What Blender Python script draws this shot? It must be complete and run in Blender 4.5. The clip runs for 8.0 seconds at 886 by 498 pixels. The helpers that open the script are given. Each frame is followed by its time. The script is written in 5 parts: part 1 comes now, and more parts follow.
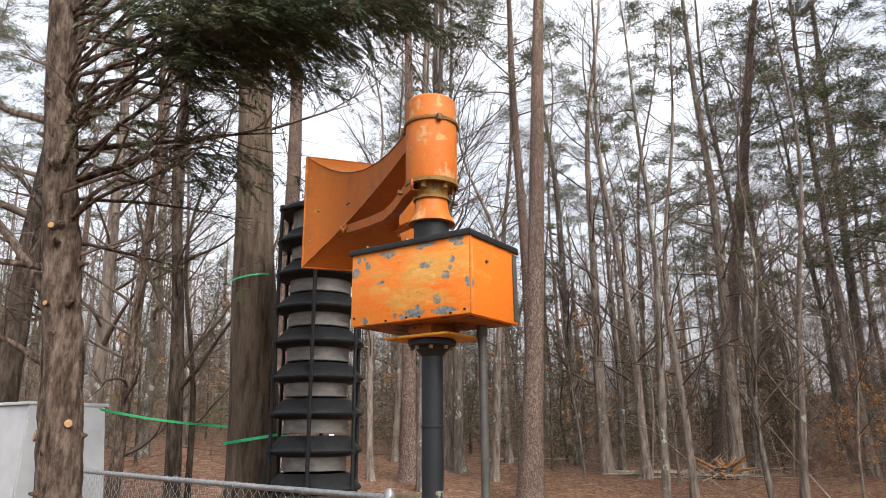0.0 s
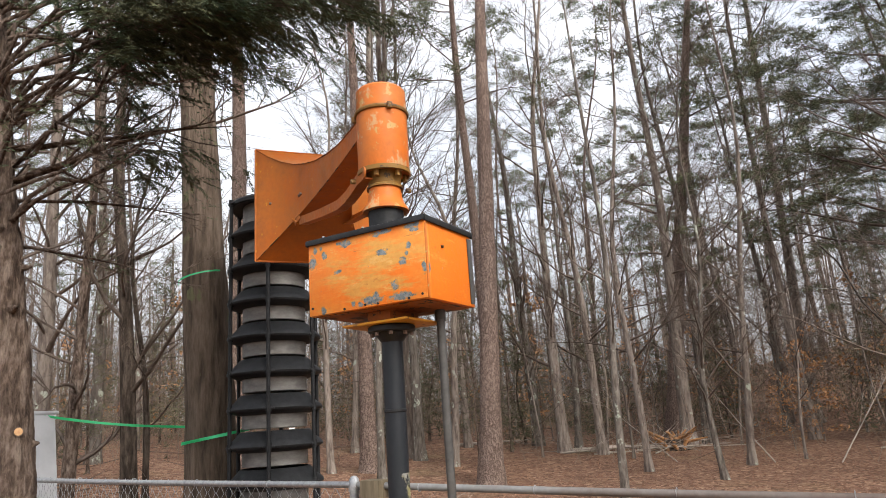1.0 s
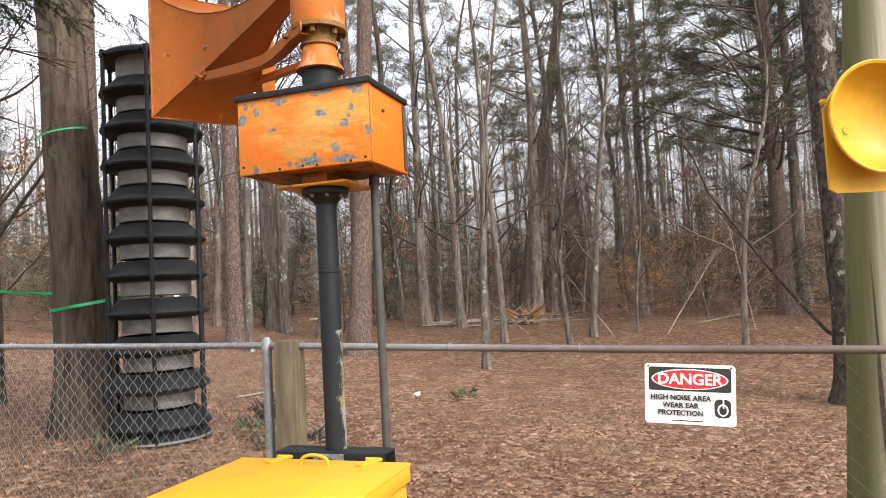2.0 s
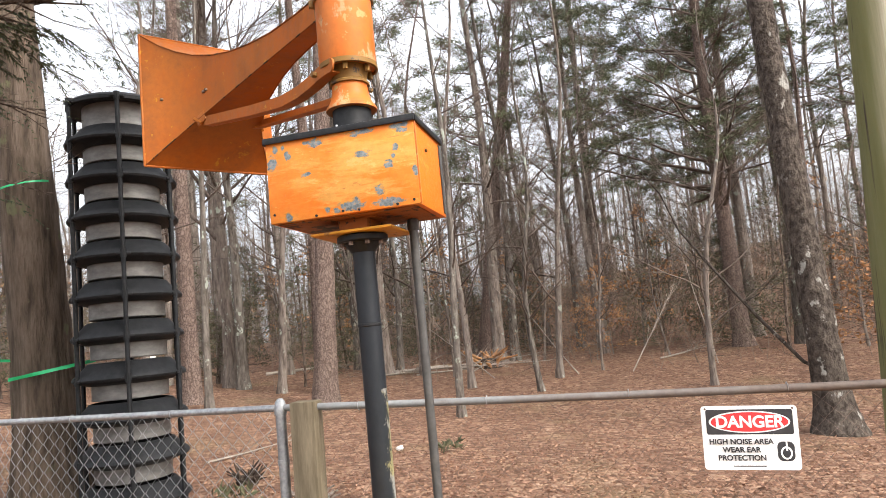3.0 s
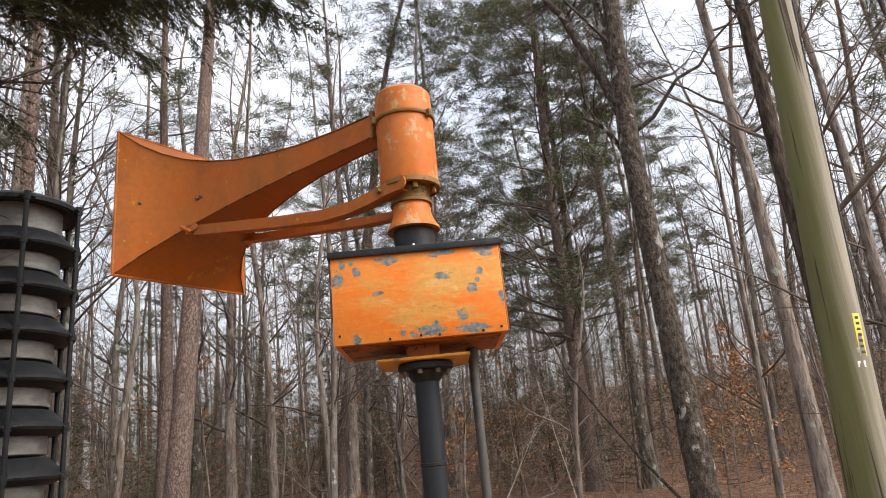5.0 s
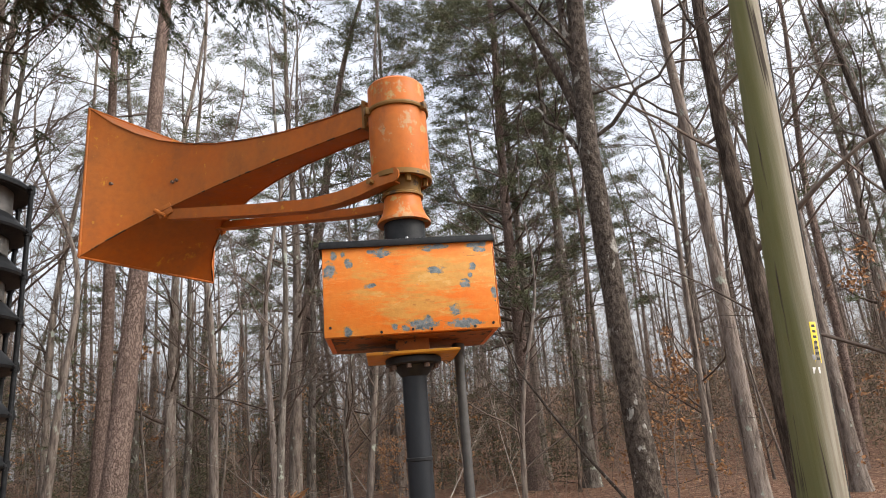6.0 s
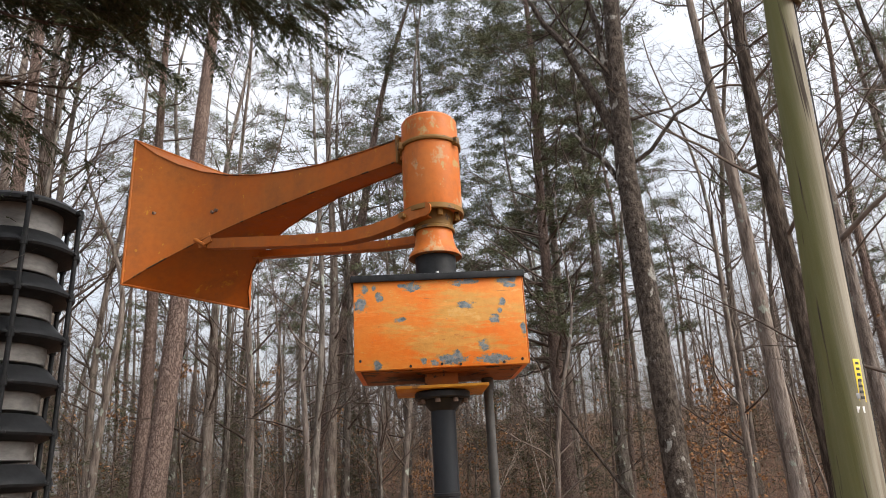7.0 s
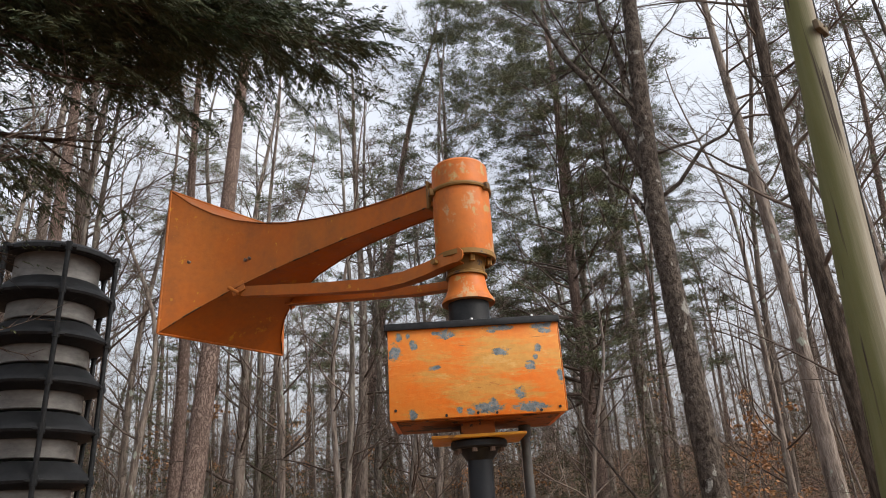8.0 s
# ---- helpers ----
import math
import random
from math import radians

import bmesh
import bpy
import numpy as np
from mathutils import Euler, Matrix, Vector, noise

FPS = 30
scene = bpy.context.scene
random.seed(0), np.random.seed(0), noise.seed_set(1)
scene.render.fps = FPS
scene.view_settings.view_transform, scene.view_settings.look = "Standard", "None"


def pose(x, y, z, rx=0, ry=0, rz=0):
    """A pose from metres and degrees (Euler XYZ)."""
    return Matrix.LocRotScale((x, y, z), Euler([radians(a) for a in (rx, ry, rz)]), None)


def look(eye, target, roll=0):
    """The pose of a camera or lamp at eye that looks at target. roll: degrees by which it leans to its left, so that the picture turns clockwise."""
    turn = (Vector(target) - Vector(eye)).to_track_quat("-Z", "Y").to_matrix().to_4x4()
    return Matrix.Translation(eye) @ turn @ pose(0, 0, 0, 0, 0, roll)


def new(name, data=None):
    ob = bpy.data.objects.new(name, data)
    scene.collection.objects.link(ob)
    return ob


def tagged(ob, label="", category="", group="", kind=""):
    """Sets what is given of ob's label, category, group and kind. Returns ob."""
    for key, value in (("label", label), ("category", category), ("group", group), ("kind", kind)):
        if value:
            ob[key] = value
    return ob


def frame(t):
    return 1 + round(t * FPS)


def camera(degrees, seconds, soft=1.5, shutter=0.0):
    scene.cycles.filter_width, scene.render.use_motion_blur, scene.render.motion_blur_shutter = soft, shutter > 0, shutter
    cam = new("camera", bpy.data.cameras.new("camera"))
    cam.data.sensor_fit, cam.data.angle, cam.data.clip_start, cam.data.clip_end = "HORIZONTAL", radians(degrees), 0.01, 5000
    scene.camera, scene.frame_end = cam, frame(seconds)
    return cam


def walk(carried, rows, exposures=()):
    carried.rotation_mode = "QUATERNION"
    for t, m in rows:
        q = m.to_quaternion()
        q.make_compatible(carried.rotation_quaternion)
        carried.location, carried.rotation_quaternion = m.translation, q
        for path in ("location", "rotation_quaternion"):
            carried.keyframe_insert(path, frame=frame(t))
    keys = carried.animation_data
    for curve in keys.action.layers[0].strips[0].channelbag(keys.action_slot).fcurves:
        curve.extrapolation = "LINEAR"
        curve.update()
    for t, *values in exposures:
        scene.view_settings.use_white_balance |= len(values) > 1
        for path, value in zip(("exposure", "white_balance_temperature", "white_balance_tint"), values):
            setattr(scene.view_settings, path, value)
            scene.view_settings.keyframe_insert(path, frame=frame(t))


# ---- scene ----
cam = camera(65.6, 8.0, soft=0.75)
PATH = [
    (0, (-0.074, -0.187, 1.536), (-0.154, 1.743, 2.053), -0.5),
    (0.5, (-0.07, -0.167, 1.536), (-0.018, 1.77, 2.032), -3.3),
    (0.7, (-0.063, -0.188, 1.560), (-0.014, 1.754, 2.034), -4.3),
    (1, (-0.092, -0.222, 1.513), (-0.031, 1.718, 1.995), -3.9),
    (1.2, (-0.137, -0.212, 1.487), (-0.051, 1.730, 1.956), -5.0),
    (1.4, (-0.186, -0.231, 1.463), (0.014, 1.732, 1.791), -4.1),
    (1.5, (-0.225, -0.257, 1.459), (0.053, 1.707, 1.71), -2.4),
    (1.7, (-0.298, -0.267, 1.462), (0.109, 1.685, 1.614), -1.4),
    (2.8, (-0.674, -0.013, 1.491), (-0.185, 1.925, 1.577), -6.0),
    (3, (-0.734, 0.034, 1.513), (-0.118, 1.923, 1.748), -5.6),
    (3.2, (-0.805, 0.064, 1.532), (-0.123, 1.913, 1.873), -5.5),
    (3.5, (-0.982, 0.064, 1.546), (-0.153, 1.816, 2.04), -3.3),
    (3.8, (-1.121, 0.072, 1.571), (-0.238, 1.784, 2.111), -5.3),
    (4, (-1.201, 0.136, 1.549), (-0.298, 1.83, 2.109), -5.3),
    (4.3, (-1.276, 0.246, 1.557), (-0.350, 1.935, 2.097), -6.4),
    (4.5, (-1.323, 0.353, 1.559), (-0.37, 2.02, 2.12), -8.9),
    (4.7, (-1.364, 0.418, 1.571), (-0.382, 2.062, 2.146), -7.4),
    (5.8, (-1.573, 0.6, 1.58), (-0.416, 2.132, 2.141), -5.1),
    (6, (-1.557, 0.589, 1.582), (-0.382, 2.107, 2.142), -4.7),
    (6.5, (-1.542, 0.586, 1.588), (-0.362, 2.1, 2.149), -4.1),
    (6.8, (-1.549, 0.533, 1.615), (-0.391, 2.064, 2.177), -4.7),
    (7, (-1.553, 0.55, 1.616), (-0.474, 2.113, 2.244), -3.1),
    (7.3, (-1.560, 0.533, 1.659), (-0.549, 2.109, 2.362), -3.8),
    (7.5, (-1.566, 0.559, 1.658), (-0.571, 2.133, 2.389), -3.3),
    (8, (-1.571, 0.553, 1.655), (-0.573, 2.126, 2.383), -3.5),
]
# the clip's camera brightens where the view holds less sky
GAIN = [(0.0, 1.02), (1.0, 1.02), (1.7, 1.21), (3.0, 1.56), (3.5, 1.42), (4.5, 1.05), (6.5, 0.95), (7.0, 0.84), (8.0, 0.66)]
walk(cam, [(t, look(eye, target, roll)) for t, eye, target, roll in PATH], GAIN)

# ---- light ----
world = bpy.data.worlds.new("sky")
scene.world = world
world.use_nodes = True
wn = world.node_tree
sky = wn.nodes.new("ShaderNodeTexSky")
sky.sky_type = "NISHITA"
sky.sun_disc = False
sky.sun_elevation = radians(38)
sky.sun_rotation = radians(150)
sky.air_density, sky.dust_density, sky.ozone_density = 1.0, 6.0, 1.0
haze = wn.nodes.new("ShaderNodeHueSaturation")
haze.inputs["Saturation"].default_value = 0.5
wn.links.new(sky.outputs[0], haze.inputs["Color"])
deck = wn.nodes.new("ShaderNodeMix")  # thin bright overcast over the blue
deck.data_type = "RGBA"
cloud = wn.nodes.new("ShaderNodeTexNoise")
cloud.inputs["Scale"].default_value, cloud.inputs["Detail"].default_value = 2.6, 5.0
cover = wn.nodes.new("ShaderNodeMapRange")
cover.inputs["From Min"].default_value, cover.inputs["From Max"].default_value = 0.36, 0.62
cover.inputs["To Min"].default_value, cover.inputs["To Max"].default_value = 0.30, 0.80
wn.links.new(wn.nodes.new("ShaderNodeTexCoord").outputs["Generated"], cloud.inputs["Vector"])
wn.links.new(cloud.outputs[0], cover.inputs["Value"])
wn.links.new(cover.outputs[0], deck.inputs[0])
deck.inputs[7].default_value = (3.45, 3.52, 3.66, 1)
wn.links.new(haze.outputs[0], deck.inputs[6])
height = wn.nodes.new("ShaderNodeSeparateXYZ")
wn.links.new(cloud.inputs["Vector"].links[0].from_socket, height.inputs[0])
rise = wn.nodes.new("ShaderNodeMapRange")
rise.inputs["From Min"].default_value, rise.inputs["From Max"].default_value = 0.1, 0.7
rise.inputs["To Min"].default_value, rise.inputs["To Max"].default_value = 0.95, 1.65
wn.links.new(height.outputs[2], rise.inputs["Value"])
zenith = wn.nodes.new("ShaderNodeVectorMath")
zenith.operation = "SCALE"
wn.links.new(deck.outputs[2], zenith.inputs[0])
wn.links.new(rise.outputs[0], zenith.inputs["Scale"])
wn.links.new(zenith.outputs[0], wn.nodes["Background"].inputs[0])
wn.nodes["Background"].inputs[1].default_value = 0.15
sun = new("sun", bpy.data.lights.new("sun", "SUN"))
sun.data.energy, sun.data.angle, sun.data.color = 0.75, radians(20), (1.0, 0.96, 0.91)
sun.matrix_world = look((30 * math.sin(radians(150)), 30 * math.cos(radians(150)), 24), (0, 0, 0))


# ---- materials ----
class Nodes:
    """A short way to wire a procedural material."""

    def __init__(self, name):
        self.mat = bpy.data.materials.new(name)
        self.mat.use_nodes = True
        self.tree = self.mat.node_tree
        self.bsdf = self.tree.nodes["Principled BSDF"]
        self.coord = self.tree.nodes.new("ShaderNodeTexCoord")

    def add(self, kind, **values):
        n = self.tree.nodes.new(kind)
        for k, v in values.items():
            n.inputs[k].default_value = v
        return n

    def link(self, a, b):
        self.tree.links.new(a, b)

    def mapped(self, scale=(1, 1, 1), space="Object"):
        m = self.add("ShaderNodeMapping", Scale=scale)
        self.link(self.coord.outputs[space], m.inputs["Vector"])
        return m.outputs[0]

    def noise(self, scale, detail=4.0, stretch=(1, 1, 1), rough=0.55, space="Object"):
        n = self.add("ShaderNodeTexNoise", Scale=scale, Detail=detail, Roughness=rough)
        self.link(self.mapped(stretch, space), n.inputs["Vector"])
        return n.outputs[0]

    def voronoi(self, scale, stretch=(1, 1, 1), feature="F1", out="Distance", space="Object"):
        n = self.add("ShaderNodeTexVoronoi", Scale=scale)
        n.feature = feature
        self.link(self.mapped(stretch, space), n.inputs["Vector"])
        return n.outputs[out]

    def ramp(self, value, *stops):
        r = self.tree.nodes.new("ShaderNodeValToRGB")
        el = r.color_ramp.elements
        while len(el) < len(stops):
            el.new(0.5)
        for e, (p, c) in zip(el, stops):
            e.position = p
            e.color = (*c, 1) if len(c) == 3 else (c[0], c[0], c[0], 1)
        self.link(value, r.inputs[0])
        return r.outputs[0]

    def mix(self, fac, a, b, how="MIX"):
        m = self.tree.nodes.new("ShaderNodeMix")
        m.data_type, m.blend_type = "RGBA", how
        for sock, v in ((m.inputs[0], fac), (m.inputs[6], a), (m.inputs[7], b)):
            if hasattr(v, "is_linked"):
                self.link(v, sock)
            else:
                sock.default_value = v if isinstance(v, (int, float)) else (*v, 1)
        return m.outputs[2]

    def math(self, op, a, b=0.0):
        m = self.tree.nodes.new("ShaderNodeMath")
        m.operation = op
        for sock, v in zip(m.inputs, (a, b)):
            if hasattr(v, "is_linked"):
                self.link(v, sock)
            else:
                sock.default_value = v
        return m.outputs[0]

    def island(self):
        return self.tree.nodes.new("ShaderNodeNewGeometry").outputs["Random Per Island"]

    def per_object(self):
        return self.tree.nodes.new("ShaderNodeObjectInfo").outputs["Random"]

    def done(self, color, rough=0.7, metal=0.0, bump=None, strength=0.3, dist=0.01, spec=0.5):
        for key, v in (("Base Color", color), ("Roughness", rough), ("Metallic", metal)):
            if hasattr(v, "is_linked"):
                self.link(v, self.bsdf.inputs[key])
            else:
                self.bsdf.inputs[key].default_value = v if isinstance(v, (int, float)) else (*v, 1)
        self.bsdf.inputs["Specular IOR Level"].default_value = spec
        if bump is not None:
            b = self.add("ShaderNodeBump", Strength=strength, Distance=dist)
            self.link(bump, b.inputs["Height"])
            self.link(b.outputs[0], self.bsdf.inputs["Normal"])
        return self.mat


def bark(name, dark, mid, light, stretch=5.0, scale=9.0, lichen=0.0, lichen_color=(0.42, 0.45, 0.38), plates=False):
    n = Nodes(name)
    fine = n.noise(scale * 3, 6, (1, 1, 1 / stretch), 0.65)
    if plates:
        cells = n.voronoi(scale, (1, 1, 1 / stretch), "DISTANCE_TO_EDGE")
        warp = n.tree.nodes.new("ShaderNodeVectorMath")
        warp.operation = "ADD"
        v = cells.node.inputs["Vector"]
        n.link(v.links[0].from_socket, warp.inputs[0])
        wob = n.add("ShaderNodeTexNoise", Scale=10.0, Detail=5.0)
        n.link(n.coord.outputs["Object"], wob.inputs["Vector"])
        grow = n.tree.nodes.new("ShaderNodeVectorMath")
        grow.operation = "SCALE"
        grow.inputs["Scale"].default_value = 0.17
        n.link(wob.outputs["Color"], grow.inputs[0])
        n.link(grow.outputs[0], warp.inputs[1])
        n.link(warp.outputs[0], v)
        relief = n.ramp(cells, (0.0, (0.08,)), (0.13, (0.62,)), (0.5, (1,)))
    else:
        relief = n.ramp(n.noise(scale, 5, (1, 1, 1 / stretch), 0.6), (0.32, (0,)), (0.5, (0.6,)), (0.68, (1,)))
    both = n.math("ADD", n.math("MULTIPLY", relief, 0.55), n.math("MULTIPLY", fine, 0.55))
    col = n.ramp(both, (0.2, dark), (0.55, mid), (0.95, light))
    col = n.mix(0.35, col, n.ramp(n.noise(1.1, 3), (0.3, (0.35,)), (0.7, (0.75,))), "OVERLAY")
    col = n.mix(n.math("MULTIPLY", n.per_object(), 0.35), col, dark)
    if lichen:
        patch = n.ramp(n.noise(5.5, 5, (1, 1, 0.7), 0.6), (0.66 - lichen, (0,)), (0.71 - lichen, (1,)))
        col = n.mix(patch, col, n.mix(fine, lichen_color, tuple(c * 0.6 for c in lichen_color)))
    return n.done(col, 0.92, bump=both, strength=1.0, dist=0.035, spec=0.15)


def paint(name, color, worn, under, scratch=0.12, rough=0.5, dirt=(0.06, 0.03, 0.015), rim=0.0, spots=False):
    """Old weathered paint: fading, chips to the layer under it, dirt."""
    n = Nodes(name)
    fade = n.noise(3.0, 5)
    col = n.mix(n.ramp(fade, (0.38, (0,)), (0.66, (1,))), color, worn)
    grain = n.noise(38, 4)
    col = n.mix(0.22, col, n.ramp(grain, (0.3, (0.3,)), (0.7, (0.7,))), "OVERLAY")
    streak = n.ramp(n.noise(7, 5, (1, 1, 0.12)), (0.52, (0,)), (0.72, (1,)))
    col = n.mix(n.math("MULTIPLY", streak, 0.22), col, dirt)
    chip = n.ramp(n.noise(11, 6, rough=0.7), (0.7 - scratch * 0.25, (0,)), (0.715 - scratch * 0.25, (1,)))
    col = n.mix(chip, col, under)
    if rim:
        sep = n.tree.nodes.new("ShaderNodeSeparateXYZ")
        n.link(n.coord.outputs["Object"], sep.inputs[0])
        reach = n.math("SQRT", n.math("ADD", n.math("MULTIPLY", sep.outputs[0], sep.outputs[0]), n.math("MULTIPLY", sep.outputs[1], sep.outputs[1])))
        old = n.math("ADD", n.math("MULTIPLY", reach, 0.5), n.math("MULTIPLY", n.noise(4.5, 5, (1, 1, 0.6), 0.6), 0.9))
        col = n.mix(n.math("MULTIPLY", n.ramp(old, (0.56 + rim, (0,)), (0.62 + rim, (1,))), 0.75), col, (0.47, 0.23, 0.02))
        mott = n.ramp(n.noise(6, 6, rough=0.7), (0.5, (0,)), (0.7, (1,)))
        col = n.mix(n.math("MULTIPLY", mott, 0.6), col, (0.19, 0.062, 0.018))
    if spots:
        pale = n.ramp(n.noise(9, 7, (1, 1, 0.75), 0.72), (0.575, (0,)), (0.63, (1,)))
        col = n.mix(n.math("MULTIPLY", pale, 0.75), col, n.mix(grain, (0.46, 0.30, 0.12), (0.40, 0.33, 0.22)))
        stain = n.ramp(n.noise(6, 6, (1, 1, 0.45), 0.68), (0.52, (0,)), (0.68, (1,)))
        col = n.mix(n.math("MULTIPLY", stain, 0.72), col, (0.21, 0.075, 0.022))
        rust = n.ramp(n.noise(26, 6, (1, 1, 0.7), 0.75), (0.66, (0,)), (0.69, (1,)))
        col = n.mix(n.math("MULTIPLY", rust, 0.85), col, (0.085, 0.045, 0.014))
    return n.done(col, n.ramp(grain, (0.2, (rough - 0.12,)), (0.8, (rough + 0.2,))), bump=n.mix(chip, grain, (0, 0, 0)), strength=0.18, dist=0.004, spec=0.25)


M_ORANGE = paint("orange_paint", (0.52, 0.125, 0.012), (0.46, 0.145, 0.03), (0.40, 0.25, 0.09), 0.44, 0.48, (0.16, 0.06, 0.02), spots=True)
M_HORN = paint("horn_paint", (0.38, 0.098, 0.010), (0.34, 0.112, 0.020), (0.46, 0.20, 0.016), 0.26, 0.5, (0.10, 0.045, 0.018), 0.645)
M_STAINED = paint("rust_stained_orange", (0.30, 0.085, 0.014), (0.22, 0.075, 0.02), (0.06, 0.035, 0.02), 0.6, 0.65, (0.06, 0.03, 0.015))
M_YELLOW = paint("yellow_paint", (0.60, 0.30, 0.014), (0.58, 0.33, 0.03), (0.45, 0.28, 0.03), 0.0, 0.42, (0.3, 0.17, 0.03))
M_BRASS = paint("old_gold_paint", (0.22, 0.115, 0.022), (0.15, 0.08, 0.025), (0.07, 0.045, 0.025), 0.6, 0.5)


def box_paint():
    """Orange paint over blue-grey primer, chipped at given spots (u across, v down the face, half width, half height)."""
    n = Nodes("chipped_orange_paint")
    spots = [(0.065, 0.11, 0.02, 0.05), (0.045, 0.28, 0.034, 0.085), (0.15, 0.21, 0.022, 0.05), (0.12, 0.10, 0.013, 0.03),
             (0.34, 0.10, 0.05, 0.05), (0.28, 0.09, 0.02, 0.025), (0.66, 0.065, 0.075, 0.03), (0.61, 0.09, 0.025, 0.03), (0.89, 0.07, 0.045, 0.035), (0.945, 0.055, 0.022, 0.06), (0.925, 0.12, 0.03, 0.035), (0.66, 0.33, 0.045, 0.04),
             (0.87, 0.31, 0.02, 0.045), (0.855, 0.40, 0.013, 0.03), (0.82, 0.50, 0.028, 0.05), (0.265, 0.47, 0.03, 0.03),
             (0.745, 0.78, 0.032, 0.055), (0.46, 0.95, 0.03, 0.03), (0.555, 0.915, 0.085, 0.05), (0.59, 0.88, 0.03, 0.05), (0.79, 0.93, 0.095, 0.05), (0.395, 0.93, 0.02, 0.035), (0.13, 0.95, 0.025, 0.05),
             (0.99, 0.62, 0.02, 0.07)]
    sep = n.tree.nodes.new("ShaderNodeSeparateXYZ")
    n.link(n.coord.outputs["Object"], sep.inputs[0])
    wob = n.noise(48, 6, (1, 1, 1.3), 0.75)
    near = None
    for u, v, a, b in spots:
        dx = n.math("DIVIDE", n.math("SUBTRACT", sep.outputs[0], (u - 0.5) * 0.56), a * 0.56)
        dz = n.math("DIVIDE", n.math("SUBTRACT", sep.outputs[2], (0.5 - v) * 0.30), b * 0.30)
        d = n.math("ADD", n.math("MULTIPLY", dx, dx), n.math("MULTIPLY", dz, dz))
        near = d if near is None else n.math("MINIMUM", near, d)
    ragged = n.math("ADD", near, n.math("MULTIPLY", n.math("SUBTRACT", wob, 0.5), 7.5))
    front = n.math("LESS_THAN", sep.outputs[1], -0.15)
    bare = n.math("MULTIPLY", n.math("MULTIPLY", n.math("LESS_THAN", ragged, 0.8), n.math("LESS_THAN", near, 1.9)), front)
    small = n.ramp(n.noise(21, 7, (0.8, 1, 1.2), 0.8), (0.665, (0,)), (0.67, (1,)))
    bare = n.math("MAXIMUM", bare, small)
    fade = n.ramp(n.noise(4.2, 5, (1, 1, 1.6)), (0.42, (0,)), (0.62, (1,)))
    centre = n.math("MULTIPLY", fade, front)
    col = n.mix(n.math("MULTIPLY", centre, 0.8), (0.62, 0.150, 0.012), (0.60, 0.25, 0.045))
    # ochre undercoat shows through where the face was rubbed, in ragged horizontal drifts
    ex, ez = n.math("DIVIDE", n.math("SUBTRACT", sep.outputs[0], 0.05), 0.30), n.math("DIVIDE", n.math("ADD", sep.outputs[2], 0.02), 0.15)
    reach = n.math("ADD", n.math("MULTIPLY", ex, ex), n.math("MULTIPLY", ez, ez))
    drift = n.math("ADD", n.math("MULTIPLY", n.noise(7, 7, (0.55, 1, 2.2), 0.72), 2.6), n.math("MULTIPLY", n.noise(26, 5, (0.4, 1, 2.4), 0.7), 1.3))
    rub = n.math("SUBTRACT", drift, n.math("ADD", n.math("MULTIPLY", reach, 0.55), 1.15))
    col = n.mix(n.math("MULTIPLY", n.math("MULTIPLY", n.ramp(rub, (0.42, (0,)), (0.78, (0.9,))), front), 0.85), col, n.mix(n.noise(23, 5, (0.6, 1, 1.8)), (0.36, 0.21, 0.045), (0.60, 0.33, 0.085)))
    line = n.ramp(n.noise(34, 5, (0.22, 1, 3.6), 0.7), (0.66, (0,)), (0.69, (1,)))
    col = n.mix(n.math("MULTIPLY", n.math("MULTIPLY", line, front), 0.75), col, (0.20, 0.10, 0.035))
    foot = n.ramp(n.math("ADD", n.math("MULTIPLY", sep.outputs[2], -6.0), n.math("MULTIPLY", n.noise(18, 6, (1, 1, 2), 0.7), 0.5)), (1.02, (0,)), (1.16, (1,)))
    col = n.mix(n.math("MULTIPLY", foot, 0.6), col, (0.21, 0.085, 0.022))
    scuff = n.ramp(n.noise(9, 6, (0.5, 1, 3), 0.7), (0.56, (0,)), (0.66, (1,)))
    col = n.mix(n.math("MULTIPLY", scuff, 0.55), col, (0.72, 0.27, 0.055))
    brushed = n.ramp(n.noise(15, 7, (0.6, 1, 1.7), 0.78), (0.57, (0,)), (0.63, (1,)))
    col = n.mix(n.math("MULTIPLY", n.math("MULTIPLY", brushed, front), 0.6), col, (0.56, 0.34, 0.11))
    rusty = n.ramp(n.noise(13, 7, (0.5, 1, 2.2), 0.8), (0.63, (0,)), (0.68, (1,)))
    col = n.mix(n.math("MULTIPLY", rusty, 0.7), col, (0.27, 0.085, 0.02))
    halo = n.math("MULTIPLY", n.math("MULTIPLY", n.math("LESS_THAN", ragged, 1.35), n.math("LESS_THAN", near, 2.3)), front)
    col = n.mix(n.math("MULTIPLY", halo, 0.7), col, (0.30, 0.19, 0.07))
    col = n.mix(bare, col, n.mix(n.ramp(wob, (0.35, (0,)), (0.65, (1,))), (0.065, 0.085, 0.10), (0.25, 0.28, 0.29)))
    grain = n.noise(60, 4)
    col = n.mix(0.2, col, n.ramp(grain, (0.3, (0.3,)), (0.7, (0.7,))), "OVERLAY")
    return n.done(col, n.ramp(grain, (0.2, (0.38,)), (0.8, (0.6,))), bump=n.mix(bare, wob, (0, 0, 0)), strength=0.25, dist=0.004, spec=0.25)


